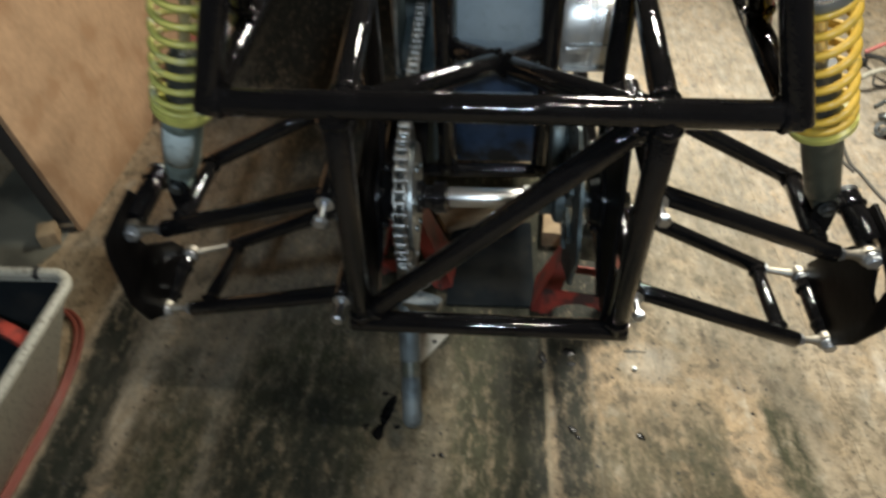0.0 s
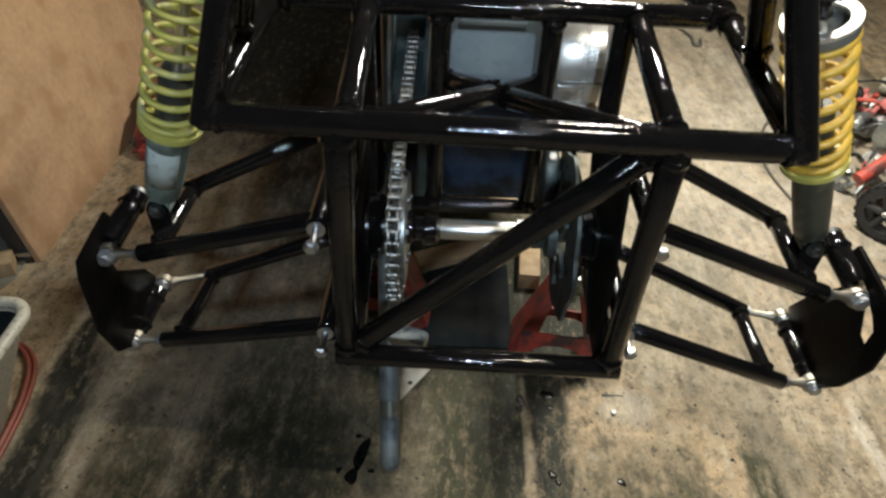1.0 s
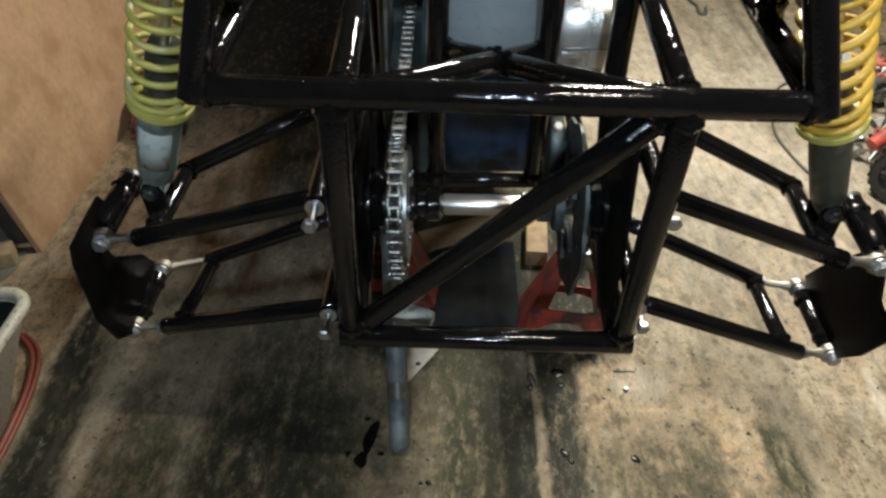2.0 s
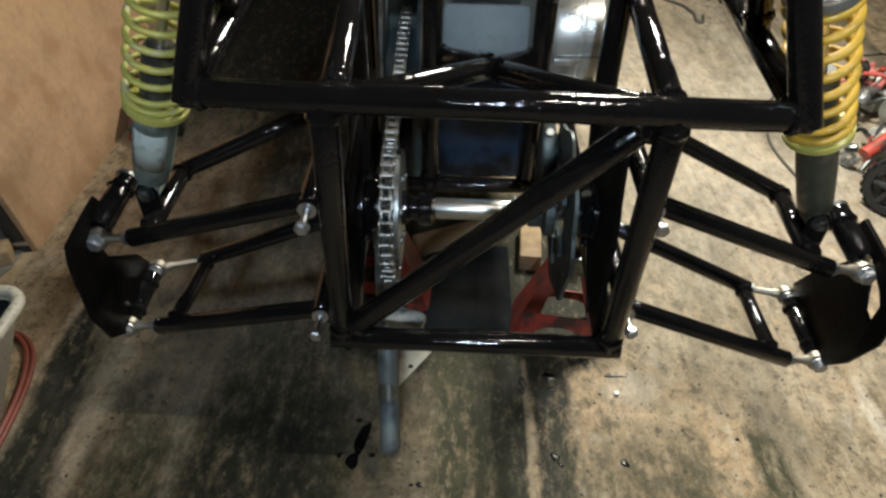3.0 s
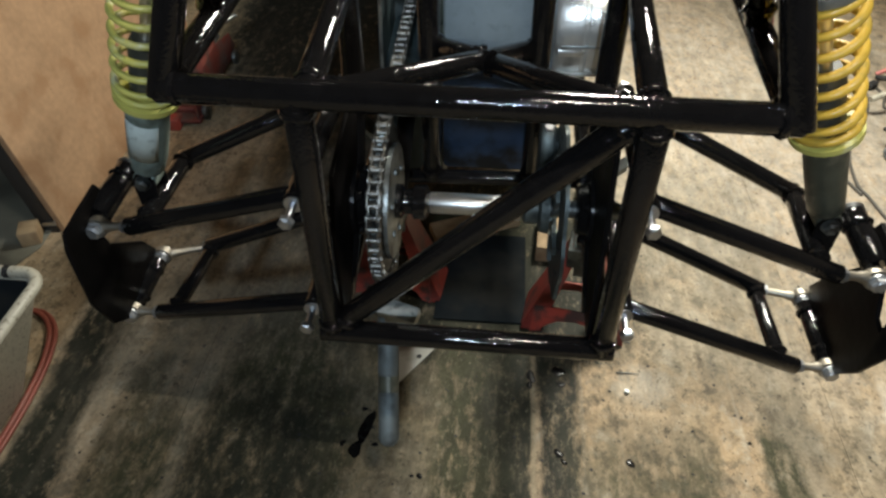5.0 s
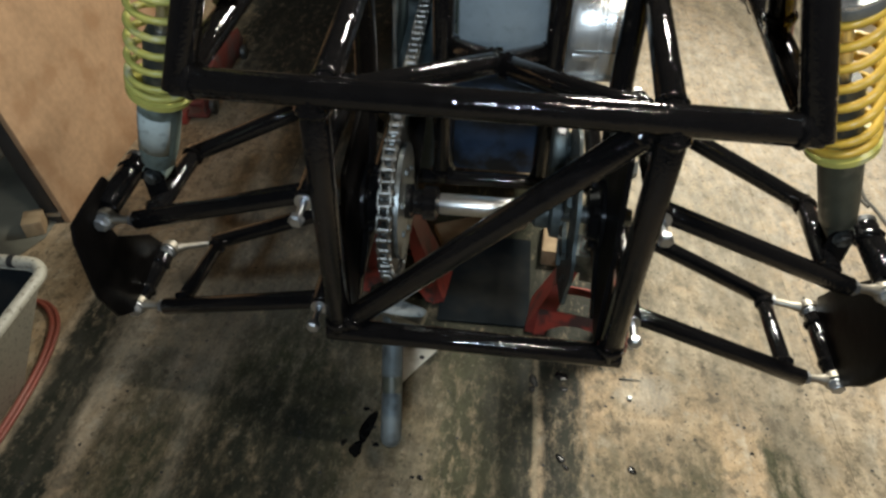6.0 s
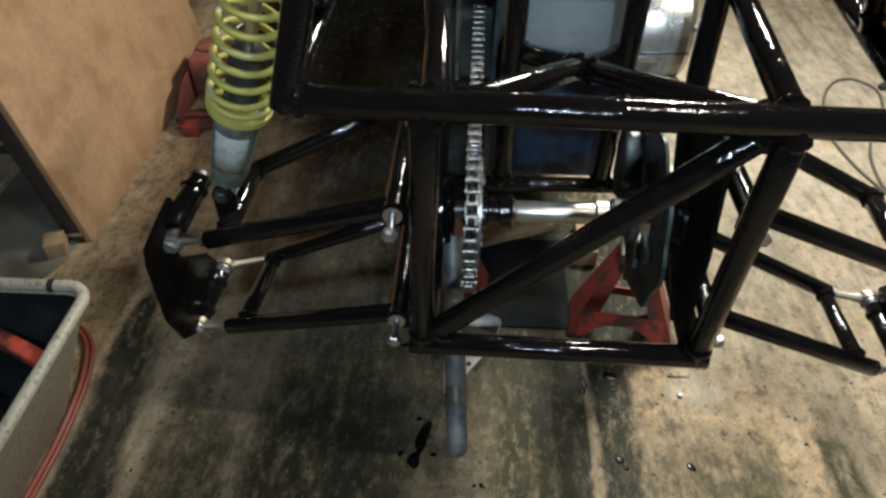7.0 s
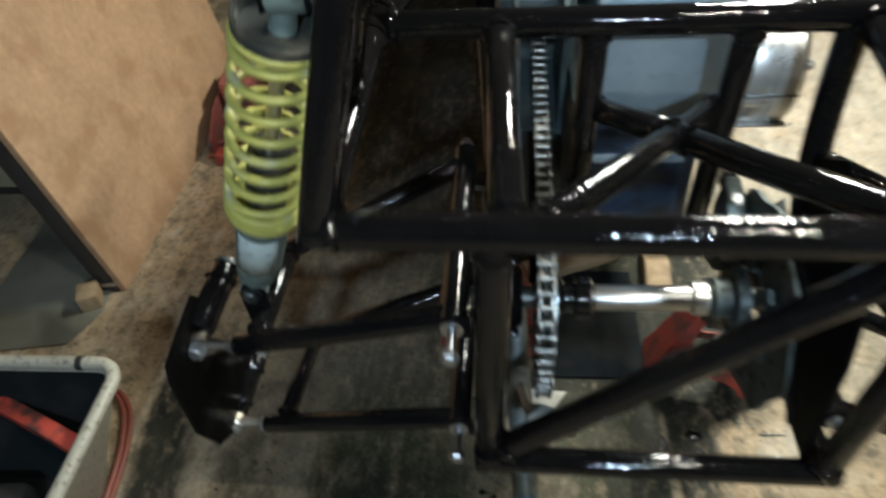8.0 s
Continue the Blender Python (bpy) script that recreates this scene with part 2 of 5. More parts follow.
    for cx, cy, rx, ry, edge, amount, tint in (
            # far right tint holds back lamp brightness; streak at x 0.885 is painted glare
            (0.85, 2.20, 0.75, 1.05, 0.7, 0.60, (0.33, 0.310, 0.270)), (0.885, 0.94, 0.018, 0.12, 0.5, 0.6, (0.60, 0.55, 0.46)), (0.375, 1.01, 0.060, 0.050, 0.6, 0.55, (0.40, 0.37, 0.31)), (-0.785, 0.92, 0.030, 0.25, 0.6, 0.28, PALE), (-0.575, 0.80, 0.02, 0.30, 0.4, 0.4, PALE),
            # shadow beside the tray and left upright, painted as a dark strip
            (-0.905, 1.06, 0.040, 0.18, 0.4, 1.15, SHADED_OIL), (-0.868, 0.80, 0.055, 0.34, 0.4, 1.25, SHADED_OIL), (-0.855, 0.60, 0.07, 0.22, 0.5, 1.2, SHADED_OIL),
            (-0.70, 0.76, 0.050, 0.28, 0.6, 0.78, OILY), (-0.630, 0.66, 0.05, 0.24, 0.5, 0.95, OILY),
            # grey-brown left bay carries painted chassis shade; darkest foreground blobs mix oil and shade
            (-0.54, 1.03, 0.06, 0.12, 0.6, 0.25, RUSTY), (-0.45, 1.55, 0.30, 0.75, 0.6, 0.85, (0.125, 0.115, 0.090)), (-0.42, 0.82, 0.16, 0.33, 0.6, 0.95, OILY), (-0.44, 0.74, 0.14, 0.22, 0.5, 0.85, SHADED_OIL), (-0.305, 0.76, 0.08, 0.20, 0.5, 0.9, SHADED_OIL),
            (-0.20, 0.90, 0.10, 0.30, 0.6, 0.6, OILY),
            # under and ahead of the engine: shade painted in with the oil
            (0.50, 1.42, 0.28, 0.40, 0.6, 0.30, OILY), (0.03, 1.38, 0.36, 0.38, 0.4, 1.45, SHADED_OIL), (-0.1, 1.7, 0.3, 0.4, 0.6, 0.5, OILY), (-0.66, 3.10, 0.46, 1.05, 0.4, 1.3, (0.034, 0.035, 0.029)), (-0.45, 2.15, 0.22, 0.55, 0.4, 1.0, (0.045, 0.046, 0.038))):
        f = N.new("ShaderNodeMath"); f.operation = "MULTIPLY"; f.inputs[1].default_value = amount
        L.new(blob(cx, cy, rx, ry, edge), f.inputs[0])
        for w in (drag, scuff):
            g = N.new("ShaderNodeMath"); g.operation = "MULTIPLY"
            L.new(f.outputs[0], g.inputs[0]); L.new(w, g.inputs[1])
            f = g
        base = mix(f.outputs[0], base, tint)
    # straight-edged dark bands along the grain, oil with shade painted in: x from, x to, the end in y, softness of each
    # edge, amount
    wob = rng(tex(mapped(1, 0.6), 14, 5, 0.6), 0.3, 0.7, -0.014, 0.014)
    def ramp(coord, at, soft, sign):
        n = N.new("ShaderNodeMath"); n.operation = "ADD"
        L.new(coord, n.inputs[0]); L.new(wob, n.inputs[1])
        return rng(n.outputs[0], at - sign * soft, at + sign * soft)
    for x0, x1, y1, s0, s1, sy, amount, tint in (
            # band from x 0.152 has the right leg's shadow painted in
            (-0.085, 0.128, 1.13, 0.050, 0.006, 0.06, 1.10, OILY), (0.060, 0.128, 1.12, 0.040, 0.005, 0.05, 0.95, SHADED_OIL), (0.152, 0.236, 1.14, 0.008, 0.018, 0.07, 1.05, SHADED_OIL),
            (0.215, 0.503, 0.875, 0.060, 0.007, 0.085, 0.72, OILY), (0.410, 0.503, 0.86, 0.040, 0.007, 0.05, 0.50, OILY), (0.585, 0.660, 0.915, 0.007, 0.014, 0.025, 0.95, OILY)):
        f = ramp(sep.outputs[0], x0, s0, 1)
        for w in (ramp(sep.outputs[0], x1, s1, -1), ramp(sep.outputs[1], y1, sy, -1), ramp(sep.outputs[1], 0.12, 0.16, 1), drag, scuff):
            g = N.new("ShaderNodeMath"); g.operation = "MULTIPLY"
            L.new(f, g.inputs[0]); L.new(w, g.inputs[1])
            f = g.outputs[0]
        g = N.new("ShaderNodeMath"); g.operation = "MULTIPLY"; g.inputs[1].default_value = amount
        L.new(f, g.inputs[0])
        base = mix(g.outputs[0], base, tint)
    # one clean lengthways scratch between the oily streaks, and pale flecks everywhere
    line = N.new("ShaderNodeMath"); line.operation = "SUBTRACT"; line.inputs[1].default_value = 0.136
    L.new(sep.outputs[0], line.inputs[0])
    dist = N.new("ShaderNodeMath"); dist.operation = "ABSOLUTE"
    L.new(line.outputs[0], dist.inputs[0])
    near = N.new("ShaderNodeMath"); near.operation = "MULTIPLY"
    L.new(rng(dist.outputs[0], 0.002, 0.008, 0.60, 0.0), near.inputs[0])
    L.new(rng(sep.outputs[1], 1.02, 1.10, 1.0, 0.0), near.inputs[1])
    start = N.new("ShaderNodeMath"); start.operation = "MULTIPLY"
    L.new(near.outputs[0], start.inputs[0]); L.new(rng(sep.outputs[1], 0.05, 0.25), start.inputs[1])
    base = mix(start.outputs[0], base, (0.30, 0.25, 0.165))
    base = mix(rng(tex(mapped(1, 0.8), 95, 4, 0.6), 0.62, 0.72, 0.0, 0.28), base, (0.42, 0.36, 0.26))
    base = mix(rng(tex(mapped(1, 0.8), 60, 5, 0.65), 0.60, 0.66, 0.0, 0.7), base, (0.05, 0.044, 0.032))
    base = mix(rng(patch, 0.54, 0.68, 0.0, 0.62), base, (0.085, 0.078, 0.058))
    base = mix(rng(streak, 0.60, 0.70, 0.0, 0.6), base, (0.095, 0.083, 0.060))
    def tone(fac, lo, hi):
        n = N.new("ShaderNodeVectorMath"); n.operation = "SCALE"
        L.new(base, n.inputs[0]); L.new(rng(fac, 0.34, 0.66, lo, hi), n.inputs["Scale"])
        return n.outputs[0]
    base = tone(tex(mapped(1, 0.35), 36, 6, 0.7), 1.20, 0.80)
    base = tone(tex(mapped(1, 0.9), 120, 4, 0.7), 1.12, 0.88)
    base = tone(tex(mapped(1, 0.6), 9, 6, 0.7), 1.14, 0.86)
    L.new(base, b.inputs["Base Color"])
    L.new(rng(patch, 0.3, 0.7, 0.66, 0.46), b.inputs["Roughness"])
    b.inputs["Specular IOR Level"].default_value = 0.14
    bp = N.new("ShaderNodeBump")
    bp.inputs["Distance"].default_value = 0.0015
    L.new(grain, bp.inputs["Height"])
    L.new(bp.outputs[0], b.inputs["Normal"])
    return m


FLOOR = floor_material()

# ---------------------------------------------------------------- mesh tools


def link(name, bm, mat, parent=None, label="", smooth=True):
    me = bpy.data.meshes.new(name)
    bmesh.ops.recalc_face_normals(bm, faces=bm.faces)
    bm.to_mesh(me)
    bm.free()
    if smooth:
        for p in me.polygons:
            p.use_smooth = True
        me.set_sharp_from_angle(angle=radians(38))
    me.materials.append(mat)
    ob = new(name, me)
    if parent is not None:
        ob.parent = parent
    if label:
        ob["label"] = label
    return ob


def part(name, bm, mat, parent, label="", smooth=True):
    return link(name, bm, mat, parent, label, smooth)


def holder(name, label, category, group="", at=(0, 0, 0)):
    ob = new(name)
    ob.empty_display_size = 0.05
    ob.location = at
    return tagged(ob, label, category, group)


def V(*a):
    return Vector(a)


def frames_along(pts):
    pts = [Vector(p) for p in pts]
    tang = []
    for i in range(len(pts)):
        a, c = pts[max(i - 1, 0)], pts[min(i + 1, len(pts) - 1)]
        tang.append((c - a).normalized())
    up = Vector((0, 0, 1)) if abs(tang[0].z) < 0.9 else Vector((1, 0, 0))
    n = tang[0].cross(up).normalized()
    out = []
    for p, t in zip(pts, tang):
        n = (n - t * n.dot(t)).normalized()
        out.append((p, n, t.cross(n)))
    return out


def sweep(bm, pts, radii, seg=16, caps=True):
    """A round bar along pts; radii is one number or one per point."""
    fr = frames_along(pts)
    if not hasattr(radii, "__len__"):
        radii = [radii] * len(fr)
    rings = []
    for (p, n, u), r in zip(fr, radii):
        rings.append([bm.verts.new(p + (n * math.cos(a) + u * math.sin(a)) * r) for a in (2 * math.pi * k / seg for k in range(seg))])
    for a, c in zip(rings, rings[1:]):
        for k in range(seg):
            bm.faces.new((a[k], a[(k + 1) % seg], c[(k + 1) % seg], c[k]))
    if caps:
        bm.faces.new(rings[0][::-1])
        bm.faces.new(rings[-1])
    return bm


def bead(bm, at, axis, r, thick=0.0033, seg=30, rnd=None):
    """An uneven weld bead round a tube of radius r."""
    rnd = rnd or random
    axis = Vector(axis).normalized()
    up = Vector((0, 0, 1)) if abs(axis.z) < 0.9 else Vector((1, 0, 0))
    n = axis.cross(up).normalized()
    u = axis.cross(n)
    rings = []
    for k in range(seg):
        a = 2 * math.pi * k / seg
        d = n * math.cos(a) + u * math.sin(a)
        t = thick * rnd.uniform(0.72, 1.28)
        c = Vector(at) + d * r + axis * rnd.uniform(-1, 1) * 0.0012
        rings.append([bm.verts.new(c + (d * math.cos(q) + axis * 1.5 * math.sin(q)) * t) for q in (2 * math.pi * j / 6 for j in range(6))])
    for k in range(seg):
        a, c = rings[k], rings[(k + 1) % seg]
        for j in range(6):
            bm.faces.new((a[j], a[(j + 1) % 6], c[(j + 1) % 6], c[j]))
    return bm


def tube(a, b, r, welds=(True, True), seg=18):
    """A straight tube with weld beads a little inside its ends, in a mesh of its own."""
    a, b = Vector(a), Vector(b)
    bm = bmesh.new()
    d = (b - a).normalized()
    sweep(bm, [a, a + d * 0.002, b - d * 0.002, b], [r - 0.0015, r, r, r - 0.0015], seg)
    for w, at in zip(welds, (a + d * (r + 0.004), b - d * (r + 0.004))):
        if w:
            bead(bm, at, d, r)
    return bm


def lathe(bm, profile, origin, axis, seg=32):
    """Turns a profile of (along, radius) round an axis."""
    origin, axis = Vector(origin), Vector(axis).normalized()
    up = Vector((0, 0, 1)) if abs(axis.z) < 0.9 else Vector((1, 0, 0))
    n = axis.cross(up).normalized()
    u = axis.cross(n)
    rings = []
    for h, r in profile:
        c = origin + axis * h
        if r <= 1e-6:
            rings.append([bm.verts.new(c)])
        else:
            rings.append([bm.verts.new(c + (n * math.cos(a) + u * math.sin(a)) * r) for a in (2 * math.pi * k / seg for k in range(seg))])
    for a, c in zip(rings, rings[1:]):
        for k in range(seg):
            k2 = (k + 1) % seg
            if len(a) == 1 and len(c) == 1:
                continue
            if len(a) == 1:
                bm.faces.new((a[0], c[k2], c[k]))
            elif len(c) == 1:
                bm.faces.new((a[k], a[k2], c[0]))
            else:
                bm.faces.new((a[k], a[k2], c[k2], c[k]))
    for ring in (rings[0], rings[-1]):
        if len(ring) > 2:
            bm.faces.new(ring)
    return bm


def disc_with_holes(bm, origin, axis, r_in, r_out, thick, seg=48, wave=0.0, waves=0):
    origin, axis = Vector(origin), Vector(axis).normalized()
    up = Vector((0, 0, 1)) if abs(axis.z) < 0.9 else Vector((1, 0, 0))
    n = axis.cross(up).normalized()
    u = axis.cross(n)
    def ring(r, h, w=0.0):
        return [bm.verts.new(origin + axis * h + (n * math.cos(a) + u * math.sin(a)) * (r + w * math.cos(waves * a))) for a in (2 * math.pi * k / seg for k in range(seg))]
    R = [ring(r_in, -thick / 2), ring(r_out, -thick / 2, wave), ring(r_out, thick / 2, wave), ring(r_in, thick / 2)]
    for a, c in zip(R, R[1:] + R[:1]):
        for k in range(seg):
            bm.faces.new((a[k], a[(k + 1) % seg], c[(k + 1) % seg], c[k]))
    return bm


def box(bm, lo, hi, bevel=0.0, m=None):
    vs = [bm.verts.new((x, y, z)) for x in (lo[0], hi[0]) for y in (lo[1], hi[1]) for z in (lo[2], hi[2])]
    fs = [(0, 1, 3, 2), (4, 6, 7, 5), (0, 4, 5, 1), (2, 3, 7, 6), (0, 2, 6, 4), (1, 5, 7, 3)]
    faces = [bm.faces.new([vs[i] for i in f]) for f in fs]
    if m is not None:
        bmesh.ops.transform(bm, matrix=m, verts=vs)
    if bevel:
        es = list({e for f in faces for e in f.edges})
        bmesh.ops.bevel(bm, geom=es, offset=bevel, segments=2, affect="EDGES", profile=0.5)
    return bm


def plate(bm, outline, offset, bevel=0.0):
    """A flat plate: an outline of 3D points pushed along offset."""
    offset = Vector(offset)
    a = [bm.verts.new(Vector(p)) for p in outline]
    c = [bm.verts.new(Vector(p) + offset) for p in outline]
    n = len(a)
    f1 = bm.faces.new(a[::-1])
    f2 = bm.faces.new(c)
    side = [bm.faces.new((a[k], a[(k + 1) % n], c[(k + 1) % n], c[k])) for k in range(n)]
    if bevel:
        es = list(set(f1.edges) | set(f2.edges))
        bmesh.ops.bevel(bm, geom=es, offset=bevel, segments=2, affect="EDGES", profile=0.5)
    return bm


def hex_bolt(bm, at, axis, r=0.0105, head=0.008, shank=0.0, washer=True, shank_r=0.0055):
    """A hexagon head facing along axis, with a washer behind it and a shank."""
    at, axis = Vector(at), Vector(axis).normalized()
    lathe(bm, [(0, r), (head * 0.85, r), (head, r * 0.86)], at, axis, 6)
    lathe(bm, [(head, r * 0.72), (head + 0.0012, r * 0.62)], at, axis, 16)
    if washer:
        lathe(bm, [(-0.003, r * 1.15), (0, r * 1.15)], at, axis, 20)
    if shank:
        lathe(bm, [(-shank, shank_r), (-0.001, shank_r)], at, axis, 12)
    return bm


R_T = 0.0165   # main tubes
R_A = 0.0142   # arm tubes


def smooth(pts, per=6):
    out = []
    for i in range(len(pts) - 1):
        p0, p1, p2, p3 = pts[max(i - 1, 0)], pts[i], pts[i + 1], pts[min(i + 2, len(pts) - 1)]
        for k in range(per):
            t = k / per
            out.append(0.5 * ((2 * p1) + (p2 - p0) * t + (2 * p0 - 5 * p1 + 4 * p2 - p3) * t * t + (3 * p1 - p0 - 3 * p2 + p3) * t ** 3))
    return out + [pts[-1]]

# ---------------------------------------------------------------- the room
X0, X1, Y0, Y1, ZC = -2.3, 2.7, -3.6, 4.6, 2.45


def slab(name, lo, hi, mat, label, category):
    ob = link(name, box(bmesh.new(), lo, hi), mat, None, "", False)
    return tagged(ob, label, category, "", "structure")


slab("wall_north", (X0 - 0.12, Y1, -0.03), (X1 + 0.12, Y1 + 0.12, ZC), WALL, "grimy brown board workshop wall", "wall")
slab("wall_south", (X0 - 0.12, Y0 - 0.12, -0.03), (X1 + 0.12, Y0, ZC), WALL, "grimy brown board workshop wall", "wall")
slab("wall_west", (X0 - 0.12, Y0, -0.03), (X0, Y1, ZC), WALL, "grimy brown board workshop wall", "wall")
slab("wall_east", (X1, Y0, -0.03), (X1 + 0.12, Y1, ZC), WALL, "grimy brown board workshop wall", "wall")
slab("ceiling", (X0 - 0.12, Y0 - 0.12, ZC), (X1 + 0.12, Y1 + 0.12, ZC + 0.1), CEIL, "dark sooty workshop ceiling", "ceiling")

# unseen lamp bodies, added where the area lights hang
for at, sx, sy, watts, colour in LAMPS:
    lampo = holder("hanging_lamp", "unseen white batten lamp body added at a light", "lamp", "hanging lamps", (at[0], at[1], at[2] + 0.02))
    part("body", box(bmesh.new(), (-sx / 2 - 0.03, -sy / 2 - 0.02, 0.0), (sx / 2 + 0.03, sy / 2 + 0.02, 0.06), 0.006), CREAM, lampo)
    for dx in (-0.4 * sx, 0.4 * sx):
        part("chain_cord", sweep(bmesh.new(), [V(dx, 0, 0.055), V(dx, 0, ZC - at[2] - 0.02)], 0.003, 8), STEEL_DARK, lampo)

# floor: plywood sheets laid lengthways, a narrow open joint between them
floor = link("floor", box(bmesh.new(), (X0, Y0, -0.04), (X1, Y1, -0.021)), BLACK_EDGE, None, "", False)
tagged(floor, "worn oil-stained plywood workshop floor", "floor", "", "structure")
seams = [X0, -1.81, -0.601, 0.756, 1.97, X1]
cuts = [Y0, -0.3, 2.74, Y1]
for i, (xa, xb) in enumerate(zip(seams, seams[1:])):
    off = 0.61 * (i % 2)
    ys = [Y0] + [c + off for c in cuts[1:-1]] + [Y1]
    for ya, yb in zip(ys, ys[1:]):
        gap = 0.0008 if i < 2 else 0.0002
        bm = box(bmesh.new(), (xa + gap, ya + gap, -0.02), (xb - gap, yb - gap, random.uniform(-0.0006, 0.0)), 0.0004)
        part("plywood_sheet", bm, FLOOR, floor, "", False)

# ---------------------------------------------------------------- the buggy
buggy = holder("off_road_buggy", "bare black tubular buggy chassis under assembly, standing on red stands", "buggy")
TL, TR = V(-0.319, 0.692, 0.875), V(0.320, 0.674, 0.875)
BL, BR = V(-0.205, 0.715, 0.474), V(0.207, 0.708, 0.476)
UL, UR = V(-0.315, 1.004, 0.892), V(0.322, 0.985, 0.896)


def on(a, b, x):
    """The point of the line a-b at that x."""
    t = (x - a.x) / (b.x - a.x)
    return a + (b - a) * t


def bar(name, a, b, r=R_T, welds=(True, True)):
    return part(name, tube(a, b, r, welds), BLACK, buggy)


bar("rear_crossbar", TL + V(-0.008, 0, 0), TR + V(0.008, 0, 0), R_T, (False, False))
bar("bottom_crossbar", BL + V(-0.002, 0, 0), BR + V(0.002, 0, 0), R_T, (False, False))
bar("upper_crossbar", UL, UR, R_T, (True, True))
for s in (-1, 1):
    top, low = on(TL, TR, -0.177 if s < 0 else 0.190), (BL if s < 0 else BR) + V(-s * 0.015, 0, 0)
    bar("rear_leg", low, top)
    up = on(UL, UR, s * 0.186)
    bm = sweep(bmesh.new(), smooth([up + V(0, -0.002, -0.008), V(s * 0.180, 0.958, 0.745), V(s * 0.180, 0.895, 0.620), V(s * 0.184, 0.768, 0.484)], 5), R_T, 18)
    part("front_leg", bm, BLACK, buggy)
    bar("side_rail", low, V(s * 0.200, 1.75, 0.50), R_T, (True, False))
    bar("roof_rail", on(TL, TR, -0.166 if s < 0 else 0.186), on(UL, UR, -0.178 if s < 0 else 0.199), 0.0155)
    corner, end = (TL, UL) if s < 0 else (TR, UR)
    bar("shoulder_rail", corner + V(0, 0.008, 0), end + V(0, 0, 0), 0.0155)
    pd = V(-s * 0.17, 0.43, 0.89).normalized()
    bar("shock_post", corner - pd * 0.012, corner + pd * 0.62, R_T, (False, False))
    knee = V(s * 0.320, 0.848, 0.892)
    bar("post_brace", knee, corner + pd * 0.42, 0.0155)
    bar("forward_tube", end + V(0, 0, 0), V(s * 0.345, 1.75, 0.90), 0.0155, (True, False))
    bar("forward_tube", end + V(0, 0.01, 0), V(s * 0.12, 1.52, 0.93), 0.0155, (True, False))
    bar("cradle_upright", on(UL, UR, -0.073 if s < 0 else 0.086), V(-0.078 if s < 0 else 0.090, 1.040, 0.515), 0.0155)
bar("cradle_crossbar", V(-0.19, 1.045, 0.512), V(0.19, 1.035, 0.524), 0.0130)
bar("diagonal_brace", V(-0.182, 0.716, 0.488), V(0.178, 0.692, 0.862), R_T)
NODE = V(0.010, 0.918, 0.800)
bar("cross_brace", on(TL, TR, -0.150), V(0.088, 1.030, 0.766), 0.0150)
bar("cross_brace", on(TL, TR, 0.168), NODE, 0.0150)
bar("cross_brace", NODE, V(-0.075, 1.030, 0.768), 0.0150)
part("weld_bead", bead(bmesh.new(), NODE + V(0, 0, 0.003), (1, 0.1, 0.2), 0.0155, 0.004), BLACK, buggy)
for a, d in ((TL, (1, 0, 0)), (TR, (1, 0, 0))):
    part("weld_bead", bead(bmesh.new(), a + V(math.copysign(0.014, -a.x), 0, 0), d, 0.0165, 0.003), BLACK, buggy)


# side plates that carry the axle bearings
AX = V(0, 0.868, 0.596)
for s in (-1, 1):
    rise = 0.055 if s > 0 else 0.0
    outline = [(s * 0.172, y, z) for y, z in ((0.724, 0.478), (0.735, 0.640), (0.765, 0.715 + rise), (0.880, 0.740 + rise), (0.945, 0.715 + rise * 0.6), (0.925, 0.640), (0.860, 0.560), (0.790, 0.482))]
    carrier = part("bearing_plate", plate(bmesh.new(), outline, (s * 0.007, 0, 0), 0.0015), BLACK_PLATE, buggy)
    bm = lathe(bmesh.new(), [(-0.016, 0.030), (-0.014, 0.036), (-0.002, 0.042), (0.0, 0.052), (0.010, 0.052)], (s * 0.166, AX.y, AX.z), (s, 0, 0), 28)
    part("bearing_housing", bm, BLACK, carrier)
    for k in range(4):
        a = radians(45 + 90 * k)
        at = V(s * 0.161, AX.y + 0.044 * math.cos(a), AX.z + 0.044 * math.sin(a))
        part("bolt", hex_bolt(bmesh.new(), at, (-s, 0, 0), 0.0070, 0.005), BLACK, carrier)

# axle, sprocket, chain, brake disc
axle = part("rear_axle", lathe(bmesh.new(), [(-0.215, 0.012), (-0.21, 0.0135), (0.21, 0.0135), (0.215, 0.012)], AX, (1, 0, 0), 24), STEEL_DARK, buggy)
part("sleeve", lathe(bmesh.new(), [(-0.062, 0.0150), (-0.060, 0.0158), (0.052, 0.0158), (0.054, 0.0150)], AX, (1, 0, 0), 28), CHROME, axle, "polished steel axle sleeve")
part("collar", lathe(bmesh.new(), [(0.052, 0.018), (0.054, 0.0205), (0.070, 0.0205), (0.072, 0.018)], AX, (1, 0, 0), 28), CHROME, axle)
bm = lathe(bmesh.new(), [(-0.114, 0.026), (-0.104, 0.026), (-0.100, 0.019), (-0.088, 0.019), (-0.086, 0.026), (-0.068, 0.026), (-0.063, 0.018)], AX, (1, 0, 0), 28)
part("sprocket_hub", bm, BLACK, axle, "black painted sprocket hub")
bm = lathe(bmesh.new(), [(0.074, 0.018), (0.078, 0.024), (0.096, 0.024), (0.100, 0.036), (0.112, 0.038)], AX, (1, 0, 0), 28)
part("disc_hub", bm, DISC_STEEL, axle)
SX, SR = -0.126, 0.116
PITCH = 0.0159
